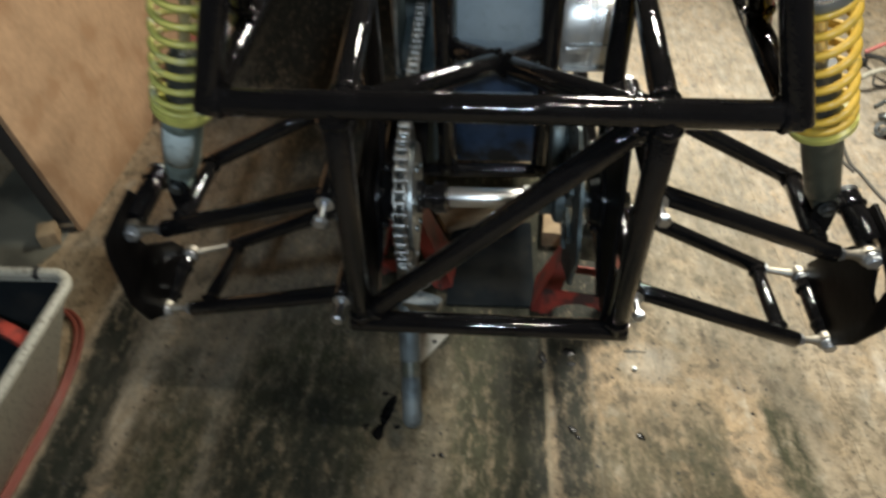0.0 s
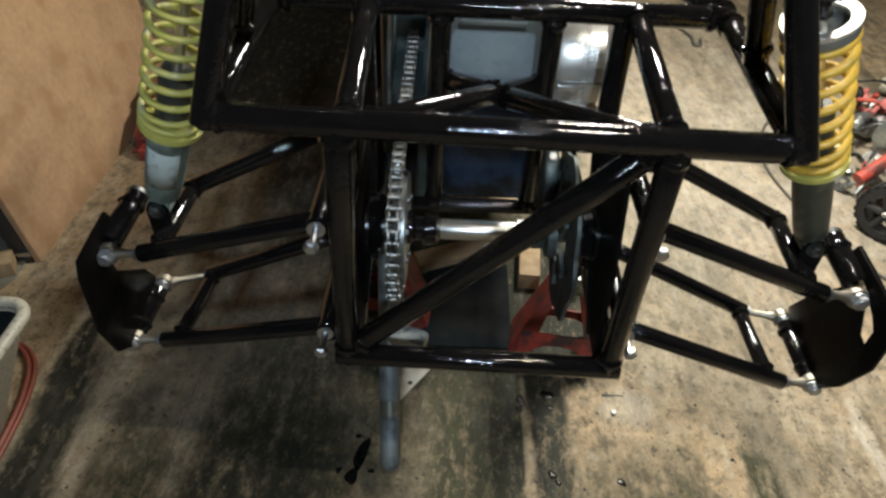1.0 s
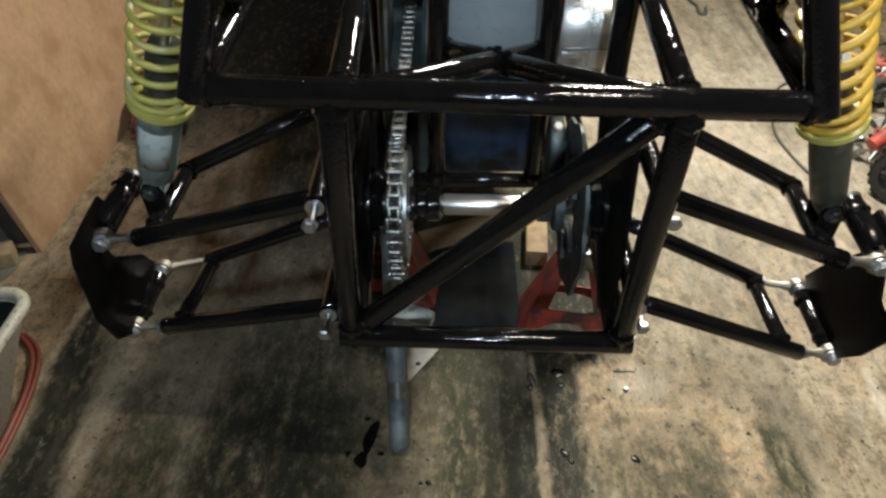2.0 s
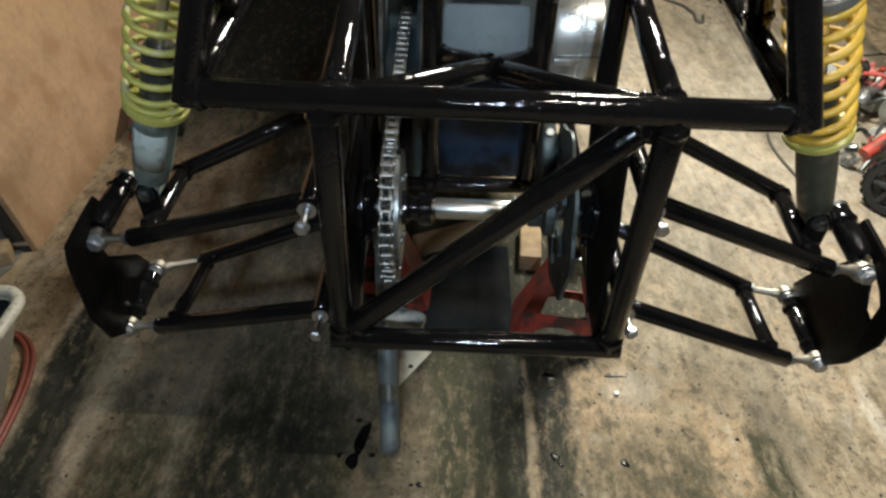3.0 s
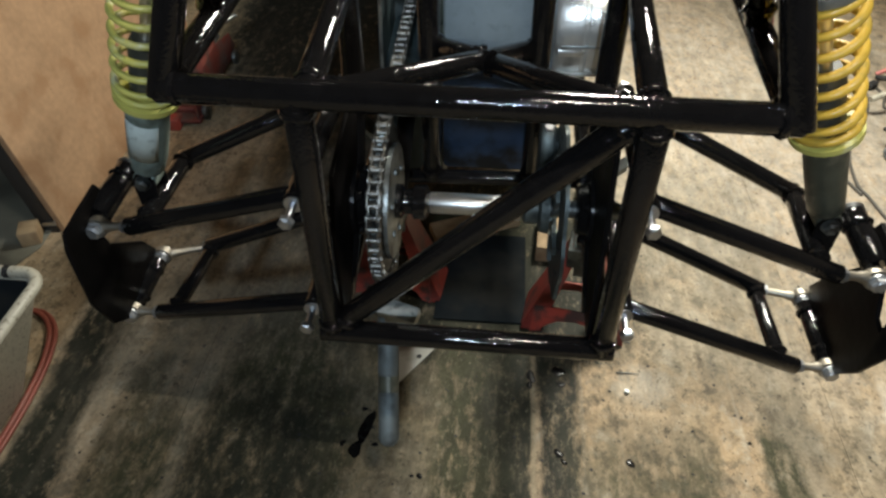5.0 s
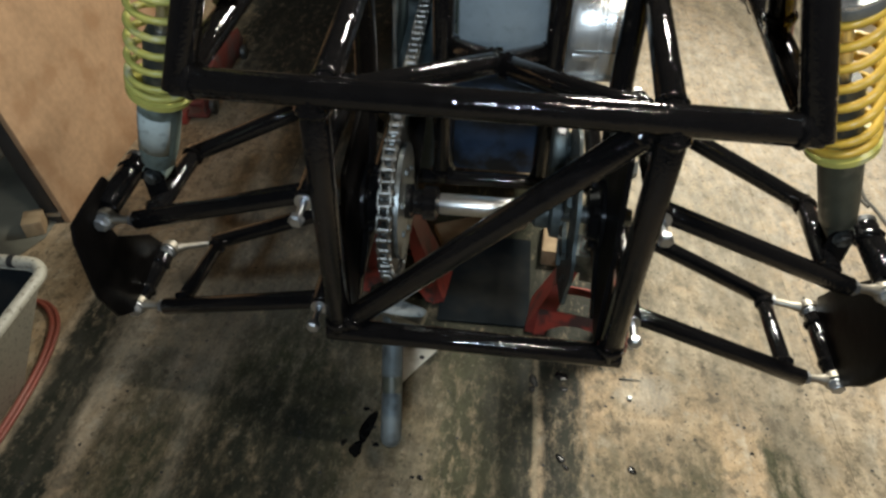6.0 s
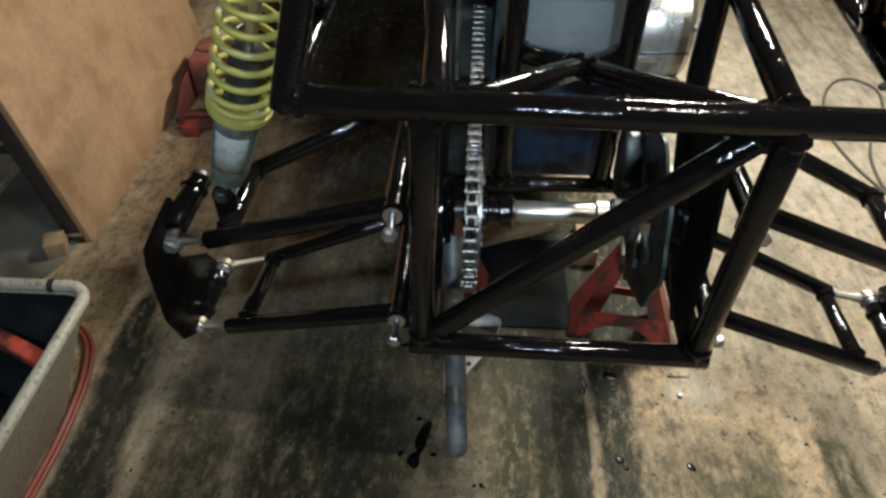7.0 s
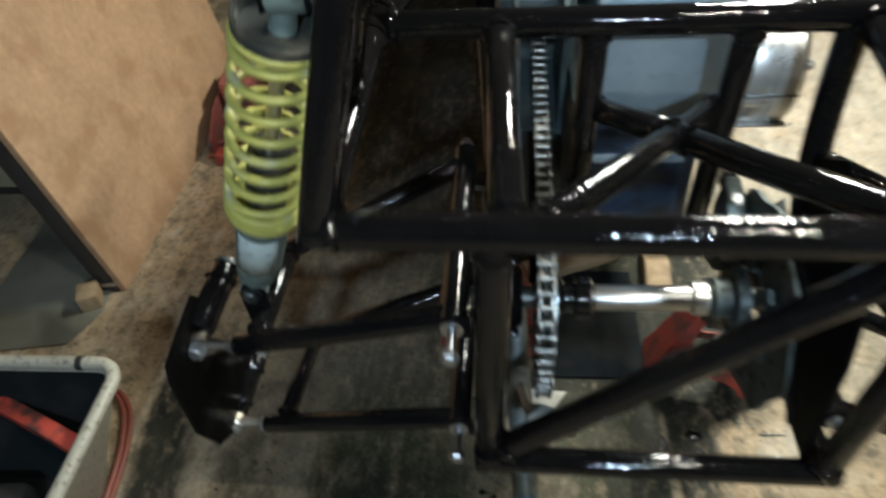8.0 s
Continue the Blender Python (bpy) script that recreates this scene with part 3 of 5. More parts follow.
part("sprocket", disc_with_holes(bmesh.new(), (SX, AX.y, AX.z), (1, 0, 0), 0.040, SR - 0.001, 0.006, 138, 0.004, 46), STEEL_DARK, axle, "toothed steel rear sprocket")
bm = disc_with_holes(bmesh.new(), (SX + 0.010, AX.y, AX.z), (1, 0, 0), 0.020, 0.086, 0.007, 60)
part("sprocket_carrier", bm, STEEL_GREY, axle)
for k in range(6):
    a = radians(30 + 60 * k)
    part("sprocket_bolt", hex_bolt(bmesh.new(), (SX + 0.014, AX.y + 0.052 * math.cos(a), AX.z + 0.052 * math.sin(a)), (1, 0, 0), 0.0055, 0.003, 0.0, False), STEEL_DARK, axle)
disc = part("brake_disc", disc_with_holes(bmesh.new(), (0.126, AX.y, AX.z), (1, 0, 0), 0.044, 0.128, 0.005, 96, 0.0050, 8), DISC_STEEL, axle, "drilled wavy steel brake disc")
for k in range(6):
    a = radians(60 * k + 10)
    d = V(0, math.cos(a), math.sin(a))
    e = V(0, -math.sin(a), math.cos(a))
    o = V(0.121, AX.y, AX.z)
    bm = plate(bmesh.new(), [o + d * 0.040 - e * 0.011, o + d * 0.080 - e * 0.008, o + d * 0.080 + e * 0.008, o + d * 0.040 + e * 0.011], (-0.006, 0, 0))
    part("disc_spider", bm, DISC_STEEL, axle)
for k in range(16):
    a = 2 * math.pi * k / 16
    hole = lathe(bmesh.new(), [(-0.0032, 0.0040), (0.0032, 0.0040)], (0.126, AX.y + (0.104 if k % 2 else 0.092) * math.cos(a), AX.z + (0.104 if k % 2 else 0.092) * math.sin(a)), (1, 0, 0), 10)
    part("drill_hole", hole, RUBBER, disc)

# brake caliper on the front leg, above and ahead of the axle
bm = plate(bmesh.new(), [(0.096, y, z) for y, z in ((0.985, 0.690), (0.955, 0.683), (0.934, 0.655), (0.930, 0.612), (0.940, 0.570), (0.972, 0.556), (0.992, 0.590), (0.998, 0.640))], (0.022, 0, 0), 0.005)
caliper = part("brake_caliper", bm, DISC_STEEL, buggy, "grey cast brake caliper")
part("bridge", box(bmesh.new(), (0.108, 0.952, 0.610), (0.142, 0.998, 0.655), 0.006), DISC_STEEL, caliper)
part("bolt", hex_bolt(bmesh.new(), (0.108, 0.957, 0.676), (0, -0.6, 0.8), 0.008, 0.007), ZINC, caliper)
part("bolt", hex_bolt(bmesh.new(), (0.106, 0.931, 0.606), (0, -1, 0.2), 0.006, 0.006), ZINC, caliper)


# chain: outer and inner links round both sprockets
F0 = V(SX, 1.300, 0.735)
FR = 0.034


def chain_points():
    """Even steps along the loop round the rear and the front sprocket, in the y-z plane."""
    c0, c1 = V(SX, AX.y, AX.z), F0
    d = c1 - c0
    dist = d.length
    base = math.atan2(d.z, d.y)
    lean = math.acos((SR - FR) / dist)
    def arc(c, r, a0, a1, n):
        return [c + V(0, r * math.cos(a0 + (a1 - a0) * k / n), r * math.sin(a0 + (a1 - a0) * k / n)) for k in range(n + 1)]
    rear = arc(c0, SR, base + lean, base - lean + 2 * math.pi, 60)
    front = arc(c1, FR, base - lean, base + lean, 20)
    loop = rear + front + rear[:1]
    length = sum((b - a).length for a, b in zip(loop, loop[1:]))
    n = int(length / PITCH) // 2 * 2
    step = length / n
    out, need = [], 0.0
    run = 0.0
    for a, b in zip(loop, loop[1:]):
        seglen = (b - a).length
        while need <= run + seglen and len(out) < n:
            out.append(a + (b - a) * ((need - run) / seglen))
            need += step
        run += seglen
    return out, step


def link_mesh(name, half_w, plate_t, roller):
    bm = bmesh.new()
    for sx in (-1, 1):
        pts = []
        for cx, a0 in ((0.0, 90), (PITCH, -90)):
            for k in range(7):
                a = radians(a0 + 30 * k)
                pts.append((sx * half_w, cx + 0.0068 * math.cos(a), 0.0068 * math.sin(a)))
        plate(bm, pts, (sx * plate_t, 0, 0))
    if roller:
        for cx in (0.0, PITCH):
            lathe(bm, [(-half_w, 0.0050), (half_w, 0.0050)], (0, cx, 0), (1, 0, 0), 10)
    else:
        for cx in (0.0, PITCH):
            lathe(bm, [(-half_w - 0.003, 0.0026), (half_w + 0.003, 0.0026)], (0, cx, 0), (1, 0, 0), 8)
    ob = link(name, bm, CHAIN)
    me = ob.data
    bpy.data.objects.remove(ob)
    return me


# added black strip that keeps the lower chain run in the dark
bm = plate(bmesh.new(), [(SX - 0.014, 0.945, 0.540), (SX + 0.016, 0.945, 0.540), (SX + 0.016, 1.250, 0.690), (SX - 0.014, 1.250, 0.690)], (0, 0.001, -0.003), 0.0008)
part("chain_guard", bm, BLACK_PLATE, buggy, "black strip added to darken the lower chain run")

pts, step = chain_points()
chain = part("drive_chain", lathe(bmesh.new(), [(-0.011, 0.002), (0.011, 0.002)], pts[0], (1, 0, 0), 8), CHAIN, buggy, "steel roller drive chain")
inner, outer = link_mesh("inner_link", 0.0050, 0.0016, True), link_mesh("outer_link", 0.0074, 0.0016, False)
for k, p in enumerate(pts):
    d = (pts[(k + 1) % len(pts)] - p)
    ob = new("chain_link", (inner, outer)[k % 2])
    ob.parent = chain
    ob.matrix_local = Matrix.Translation(p) @ pose(0, 0, 0, math.degrees(math.atan2(d.z, d.y)), 0, 0)
bm = disc_with_holes(bmesh.new(), F0, (1, 0, 0), 0.010, FR - 0.001, 0.006, 60, 0.003, 13)
part("front_sprocket", bm, STEEL_DARK, buggy)

# ---------------------------------------------------------------- suspension


def rod_end(parent, eye, toward, bolt_axis):
    """A spherical rod end: threaded shank, lock nut, eye ring, ball, and its bolt."""
    eye, toward = Vector(eye), Vector(toward)
    d = (toward - eye).normalized()
    ax = Vector(bolt_axis).normalized()
    bm = bmesh.new()
    disc_with_holes(bm, eye, ax, 0.0085, 0.0165, 0.012, 28)
    sweep(bm, [eye + d * 0.013, eye + d * 0.022, eye + d * 0.026, toward + d * 0.01], [0.0085, 0.0085, 0.0065, 0.0065], 14)
    ob = part("rod_end", bm, BRASSY, parent, "passivated steel rod end")
    part("ball_joint", lathe(bmesh.new(), [(-0.009, 0.006), (-0.005, 0.0095), (0.0, 0.0108), (0.005, 0.0095), (0.009, 0.006)], eye, ax, 18), CHROME, parent)
    part("lock_nut", lathe(bmesh.new(), [(0, 0.0105), (0.0075, 0.0105)], toward - d * 0.009, d, 6), ZINC, parent)
    bm = hex_bolt(bmesh.new(), eye + ax * 0.011, ax, 0.0118, 0.009, 0.03)
    part("bolt", bm, ZINC, parent, "zinc-plated hexagon bolt")
    return ob


def pivot_bolt(parent, at, front):
    """A long pivot bolt through a sleeve: head to the rear on a bare shank, nut and thread at the front, the sleeve between."""
    at = Vector(at)
    bm = hex_bolt(bmesh.new(), at, (0, -1, 0), 0.0102, 0.009, 0.040, False, 0.0050)
    part("pivot_bolt", bm, ZINC, parent, "zinc-plated long pivot bolt")
    part("washer", lathe(bmesh.new(), [(0, 0.0125), (0.0022, 0.0125)], at + V(0, 0.0315, 0), (0, 1, 0), 20), ZINC, parent)
    tail = V(at.x, front, at.z)
    bm = lathe(bmesh.new(), [(0, 0.0098), (0.009, 0.0098)], tail + V(0, 0.004, 0), (0, 1, 0), 6)
    sweep(bm, [tail + V(0, 0.012, 0), tail + V(0, 0.022, 0)], 0.005, 12)
    part("lock_nut", bm, ZINC, parent, "zinc-plated lock nut")
    ends = (at + V(0, 0.038, 0), tail - V(0, 0.004, 0))
    bm = sweep(bmesh.new(), [ends[0], ends[0] + V(0, 0.002, 0), ends[1] - V(0, 0.002, 0), ends[1]], [0.0135, 0.0155, 0.0155, 0.0135], 22)
    part("pivot_sleeve", bm, BLACK, parent)


def seg_mesh(pairs, r, beads=True):
    bm = bmesh.new()
    for a, b in pairs:
        a, b = Vector(a), Vector(b)
        d = (b - a).normalized()
        sweep(bm, [a, a + d * 0.002, b - d * 0.002, b], [r - 0.0015, r, r, r - 0.0015], 18)
        if beads:
            bead(bm, b - d * (r + 0.003), d, r, 0.0025)
    return bm


ROD = {-1: dict(uu=(-0.558, 0.810, 0.566), ll=(-0.571, 0.818, 0.369), lm=(-0.555, 0.930, 0.396)),
       1: dict(uu=(0.554, 0.788, 0.566), ll=(0.567, 0.796, 0.360), lm=(0.563, 0.938, 0.370))}
PIV = {-1: dict(u=(-0.226, 0.716, 0.678), l=(-0.230, 0.720, 0.474)), 1: dict(u=(0.227, 0.728, 0.682), l=(0.232, 0.744, 0.473))}
for s in (-1, 1):
    rod, piv = ROD[s], PIV[s]
    uu, ll, lm = V(*rod["uu"]), V(*rod["ll"]), V(*rod["lm"])
    pu, pl = V(*piv["u"]), V(*piv["l"])
    # lower arm: two long tubes, a cross tube, a rod end on each
    a0, b0 = pl + V(s * 0.004, 0.050, 0), V(s * 0.234, 1.000, 0.472)
    a1, b1 = ll + V(-s * 0.054, -0.008, 0.010), lm + (V(0.070, 0.034, -0.006) if s < 0 else V(-0.066, 0.010, 0.004))
    arm = part("lower_arm", seg_mesh([(a0, a1)], R_A, False), BLACK, buggy, "glossy black tubular lower suspension arm")
    part("front_tube", seg_mesh([(b0, b1)], R_A, False), BLACK, arm)
    c0, c1 = b1 + (b0 - b1) * 0.045, a1 + (a0 - a1) * 0.10
    part("cross_tube", tube(c0, c1, 0.0125), BLACK, arm)
    rod_end(arm, ll, a1, (0, -1, 0.1))
    rod_end(arm, lm, b1, (0, -1, 0.1))
    pivot_bolt(arm, pl, 1.040)
    # upper arm: two tubes from the chassis that carry a bracket for the shock absorber, one rod end
    a0, b0 = pu + V(s * 0.004, 0.052, 0), V(s * 0.232, 1.022, 0.682)
    a1 = uu + V(-s * 0.055, -0.010, 0.012)
    b1 = V(-0.468, 0.950, 0.596) if s < 0 else V(0.486, 0.952, 0.580)
    arm = part("upper_arm", seg_mesh([(a0, a1)], R_A, False), BLACK, buggy, "glossy black tubular upper suspension arm")
    part("front_tube", seg_mesh([(b0, b1)], R_A, False), BLACK, arm)
    q = a1 + (a0 - a1) * 0.10
    part("cross_tube", tube(b1 + V(0, 0.01, 0), q, 0.0140), BLACK, arm)
    rod_end(arm, uu, a1, (0, -1, 0.1))
    pivot_bolt(arm, pu, 1.064)
    sh0 = V(-0.481, 0.860, 0.629) if s < 0 else V(0.487, 0.846, 0.622)
    bm = bmesh.new()
    for dy in (-0.020, 0.016):
        o = sh0 + V(0, dy, 0)
        plate(bm, [o + V(-0.016, 0, -0.052), o + V(0.016, 0, -0.052), o + V(0.017, 0, 0.0), o + V(0.010, 0, 0.013), o + V(-0.010, 0, 0.013), o + V(-0.017, 0, 0.0)], (0, 0.004, 0), 0.001)
    part("shock_bracket", bm, BLACK_PLATE, arm)
    part("shock_bolt", hex_bolt(bmesh.new(), sh0 + V(0, -0.021, 0), (0, -1, 0), 0.0105, 0.008, 0.05), STEEL_DARK, arm)
    # pivot tabs on the chassis
    for p in (pu, pl):
        for dy in (0.0345,):
            o = p + V(0, dy, 0)
            bm = plate(bmesh.new(), [o + V(s * 0.011, 0, -0.010), o + V(s * 0.011, 0, 0.010), o + V(s * 0.004, 0, 0.015), o + V(-s * 0.020, 0, 0.017), o + V(-s * 0.020, 0, -0.017), o + V(s * 0.004, 0, -0.015)], (0, 0.003, 0), 0.0006)
            part("pivot_tab", bm, BLACK_PLATE, buggy)
    # hub upright
    bm = bmesh.new()
    if s > 0:
        edge = ((0.715, 0.578), (0.745, 0.600), (0.800, 0.606), (0.852, 0.612), (0.862, 0.592), (0.800, 0.582), (0.754, 0.560), (0.737, 0.545), (0.740, 0.505), (0.765, 0.512), (0.793, 0.570),
                (0.835, 0.548), (0.905, 0.455), (0.938, 0.400), (0.905, 0.360), (0.790, 0.352), (0.740, 0.420), (0.706, 0.498), (0.704, 0.550))
    else:
        edge = ((0.742, 0.575), (0.752, 0.600), (0.800, 0.606), (0.852, 0.612), (0.862, 0.592), (0.812, 0.560), (0.828, 0.512), (0.905, 0.452),
                (0.938, 0.400), (0.905, 0.360), (0.815, 0.358), (0.762, 0.400), (0.738, 0.470))
    outline = [(s * 0.566, y, z) for y, z in edge]
    plate(bm, outline, (s * 0.007, 0, 0), 0.0015)
    upright = part("hub_upright", bm, BLACK_PLATE, buggy, "black welded hub upright plate")
    tops = V(-0.548, 0.920, 0.597) if s < 0 else V(0.540, 0.886, 0.602)
    part("upper_boss", tube(uu + V(s * 0.004, 0.016, 0.008), tops, 0.0185, (False, True)), BLACK, upright)
    part("boss_cap", lathe(bmesh.new(), [(-0.002, 0.0190), (0.004, 0.0190), (0.006, 0.017)], tops, tops - uu, 22), ZINC, upright, "bare steel end cap")
    part("lower_boss", tube(ll + V(s * 0.002, 0.014, 0), lm + V(s * 0.002, -0.014, 0), 0.0150, (True, True)), BLACK, upright)
    # coil-over shock absorber
    sh1 = V(s * 0.331, 0.786, 1.030)
    if s > 0:
        sh1 = V(0.332, 0.782, 1.010)
    ax = (sh1 - sh0).normalized()
    L = (sh1 - sh0).length
    bm = bmesh.new()
    wide = 0.0285 if s < 0 else 0.0260
    lathe(bm, [(0.014, 0.016), (0.024, 0.0235), (0.050, wide * 0.94), (0.110, wide), (0.164, wide), (0.166, 0.022)], sh0, ax, 28)
    lathe(bm, [(-0.018, 0.013), (-0.015, 0.017), (0.015, 0.017), (0.018, 0.013)], sh0, (0, 1, 0), 20)
    shock = part("shock_absorber", bm, SHOCK_GREY if s < 0 else SHOCK_GREEN, buggy, "coil-over shock absorber with a yellow spring")
    part("damper_tube", lathe(bmesh.new(), [(0.10, 0.0215), (0.250, 0.0215), (0.262, 0.017)], sh0, ax, 24), SHOCK_DARK, shock)
    part("piston_rod", lathe(bmesh.new(), [(0.25, 0.007), (L - 0.01, 0.007)], sh0, ax, 16), CHROME, shock)
    part("lower_spring_seat", lathe(bmesh.new(), [(0.160, 0.026), (0.164, 0.042), (0.172, 0.042), (0.175, 0.026)], sh0, ax, 28), YELLOW, shock)
    cap = L - (0.024 if s < 0 else 0.042)
    part("upper_spring_seat", lathe(bmesh.new(), [(cap - 0.016, 0.022), (cap - 0.012, 0.0405), (cap - 0.002, 0.0415), (cap, 0.0405), (cap, 0.0370), (cap - 0.010, 0.0340), (cap - 0.012, 0.010)], sh0, ax, 32), STEEL_GREY if s > 0 else SHOCK_DARK, shock, "hollow spring cap")
    if s > 0:
        part("cap_ring", disc_with_holes(bmesh.new(), sh0 + ax * (L - 0.040), ax, 0.0290, 0.0415, 0.004, 36), ALU, shock, "bright aluminium ring")
    bm = bmesh.new()
    lathe(bm, [(-0.016, 0.012), (-0.014, 0.016), (0.014, 0.016), (0.016, 0.012)], sh1, (s, 0, 0), 20)
    sweep(bm, [sh1 - ax * 0.034, sh1 - ax * 0.012], [0.012, 0.010], 14)
    part("top_eye", bm, SHOCK_GREY if s < 0 else BLACK, shock)
    # spring
    n0 = ax.cross(V(0, 1, 0)).normalized()
    u0 = ax.cross(n0)
    h0, h1 = 0.180, cap - 0.011
    turns, k_n = (9.4 if s < 0 else 8.0), 260
    path = []
    for k in range(k_n + 1):
        f = k / k_n
        a = 2 * math.pi * turns * f
        g = f
        if f < 0.10:
            g = 0.45 * f
        elif f > 0.90:
            g = 1 - 0.45 * (1 - f)
        else:
            g = 0.045 + (f - 0.10) * (0.910 / 0.80)
        path.append(sh0 + ax * (h0 + (h1 - h0) * g) + (n0 * math.cos(a) + u0 * math.sin(a)) * (0.0385 if s < 0 else 0.0365))
    part("coil_spring", sweep(bmesh.new(), path, 0.0045 if s < 0 else 0.0054, 10), YELLOW if s < 0 else YELLOW_WARM_LIT, shock, "dusty pale yellow coil spring" if s < 0 else "yellow coil spring with warm lamplight put into its colour")
    if s < 0:
        bm = bmesh.new()
        side = (V(0.15, -0.85, 0.35) - ax * ax.dot(V(0.15, -0.85, 0.35))).normalized()
        other = ax.cross(side)
        cols = []
        for k in range(9):
            a = radians(-48 + 12 * k)
            d = side * math.cos(a) + other * math.sin(a)
            cols.append([bm.verts.new(sh0 + ax * h + d * (rr + 0.0008)) for h, rr in ((0.060, 0.0270), (0.095, 0.0281), (0.132, 0.0287))])
        for c, e in zip(cols, cols[1:]):
            for j in range(2):
                bm.faces.new((c[j], c[j + 1], e[j + 1], e[j]))
        lab = part("sticker", bm, LABEL_WHITE, shock, "worn white paper sticker")
        md = lab.modifiers.new("thickness", "SOLIDIFY")
        md.thickness = 0.0005
    # top mount lug on the post
    bm = bmesh.new()
    o = sh1 - V(s * 0.0, 0, 0)
    for dx in (-0.020, 0.016):
        plate(bm, [o + V(dx, -0.014, -0.010), o + V(dx, 0.016, -0.014), o + V(dx, 0.034, 0.036), o + V(dx, 0.010, 0.052), o + V(dx, -0.010, 0.030)], (0.004, 0, 0), 0.001)
    part("shock_lug", bm, BLACK_PLATE, buggy)
    part("shock_lug_bolt", hex_bolt(bmesh.new(), o + V(-s * 0.022, 0, 0), (-s, 0, 0), 0.010, 0.008, 0.044), ZINC, buggy)

# ---------------------------------------------------------------- engine, behind the cradle
engine = part("engine", box(bmesh.new(), (-0.085, 1.115, 0.50), (0.100, 1.46, 0.715), 0.02), TEAL, buggy, "small oily aluminium engine with a bright round cover")
part("rear_cover", box(bmesh.new(), (-0.062, 1.092, 0.690), (0.112, 1.112, 0.872), 0.008, pose(0, 0, 0)), ALU_BLUE, engine, "flat blue-grey engine cover")
bm = bmesh.new()
for k in range(3):
    box(bm, (-0.045, 1.086, 0.83 + 0.022 * k), (0.06, 1.096, 0.838 + 0.022 * k), 0.002)
part("cover_ribs", bm, ALU_BLUE, engine)
part("lower_case", box(bmesh.new(), (-0.066, 1.085, 0.500), (0.094, 1.20, 0.700), 0.012), CASE_BLUE, engine, "dark blue lower engine case")
part("case_flange", box(bmesh.new(), (-0.060, 1.078, 0.640), (0.072, 1.090, 0.652), 0.003), ALU_BLUE, engine)
bm = lathe(bmesh.new(), [(0, 0.070), (0.004, 0.086), (0.012, 0.090), (0.046, 0.090), (0.048, 0.0875), (0.052, 0.0875), (0.054, 0.090), (0.080, 0.090), (0.090, 0.082), (0.094, 0.060), (0.095, 0.0)], (0.108, 1.160, 0.757), (1, 0, 0), 48)
cover = part("round_cover", bm, ALU, engine, "bright cast aluminium round cover")
bm = sweep(bmesh.new(), [V(0.118, 1.078, 0.739), V(0.150, 1.076, 0.739), V(0.160, 1.078, 0.739)], [0.009, 0.007, 0.003], 14)
part("cover_boss", bm, ALU, cover)
part("cover_step", box(bmesh.new(), (0.122, 1.0685, 0.7480), (0.192, 1.0745, 0.7510), 0.001), STEEL_GREY, cover)
part("cover_lip", box(bmesh.new(), (0.116, 1.083, 0.6930), (0.194, 1.094, 0.6985), 0.002), ALU, cover)
for a in (20, 80, 140, 200):
    at = V(0.196, 1.160 - 0.084 * math.cos(radians(a)), 0.757 + 0.084 * math.sin(radians(a)))
    part("bolt", hex_bolt(bmesh.new(), at, (1, 0, 0), 0.006, 0.005), ZINC, cover)
# chain guide and gearbox side left of the cradle
bm = bmesh.new()
plate(bm, [(-0.163, 1.075, 0.690), (-0.157, 1.075, 0.690), (-0.155, 1.090, 0.850), (-0.160, 1.090, 0.850)], (0, 0.13, 0.01))
plate(bm, [(-0.105, 1.080, 0.690), (-0.098, 1.080, 0.690), (-0.092, 1.095, 0.850), (-0.098, 1.095, 0.850)], (0, 0.13, 0.01))
plate(bm, [(-0.157, 1.078, 0.700), (-0.104, 1.078, 0.700), (-0.099, 1.235, 0.728), (-0.155, 1.235, 0.728)], (0, 0.0, -0.003))
part("chain_guide", bm, GUIDE, engine, "bent grey steel chain guide")
# pale strip standing in for light caught on the guide's left edge
part("guide_edge", sweep(bmesh.new(), [V(-0.1575, 1.072, 0.695), V(-0.1560, 1.087, 0.846), V(-0.1500, 1.089, 0.852), V(-0.128, 1.090, 0.853)], 0.0028, 8), STEEL_GREY, engine, "bright strip added for the lit edge of the guide")
part("gearbox_side", box(bmesh.new(), (-0.188, 1.22, 0.36), (-0.072, 1.54, 0.82), 0.02), TEAL, engine)
part("guide_bolt", hex_bolt(bmesh.new(), (-0.125, 1.225, 0.865), (0, -0.7, 0.7), 0.011, 0.008), STEEL_GREY, engine)
# cylinder, intake and leads further forward
part("cylinder_head", box(bmesh.new(), (-0.070, 1.33, 0.76), (0.080, 1.49, 0.862), 0.014), TEAL, engine, "dark oily cylinder head")
part("rocker_cover", box(bmesh.new(), (-0.040, 1.36, 0.860), (0.060, 1.46, 0.884), 0.010), TEAL, engine)
part("breather_hose", sweep(bmesh.new(), smooth([V(-0.075, 1.30, 0.885), V(-0.03, 1.335, 0.892), V(0.02, 1.325, 0.880), V(0.055, 1.335, 0.850)], 5), 0.008, 12), RUBBER, engine)
part("head_bolt", hex_bolt(bmesh.new(), (0.062, 1.345, 0.864), (0, -0.5, 0.85), 0.008, 0.007), ZINC, engine)
part("tank_bracket", box(bmesh.new(), (-0.150, 1.20, 0.866), (-0.082, 1.212, 0.905), 0.005), STEEL_GREY, engine)
part("cylinder", lathe(bmesh.new(), [(0, 0.05), (0.16, 0.05)], (0.008, 1.405, 0.72), (0, 0, 1), 28), TEAL, engine)
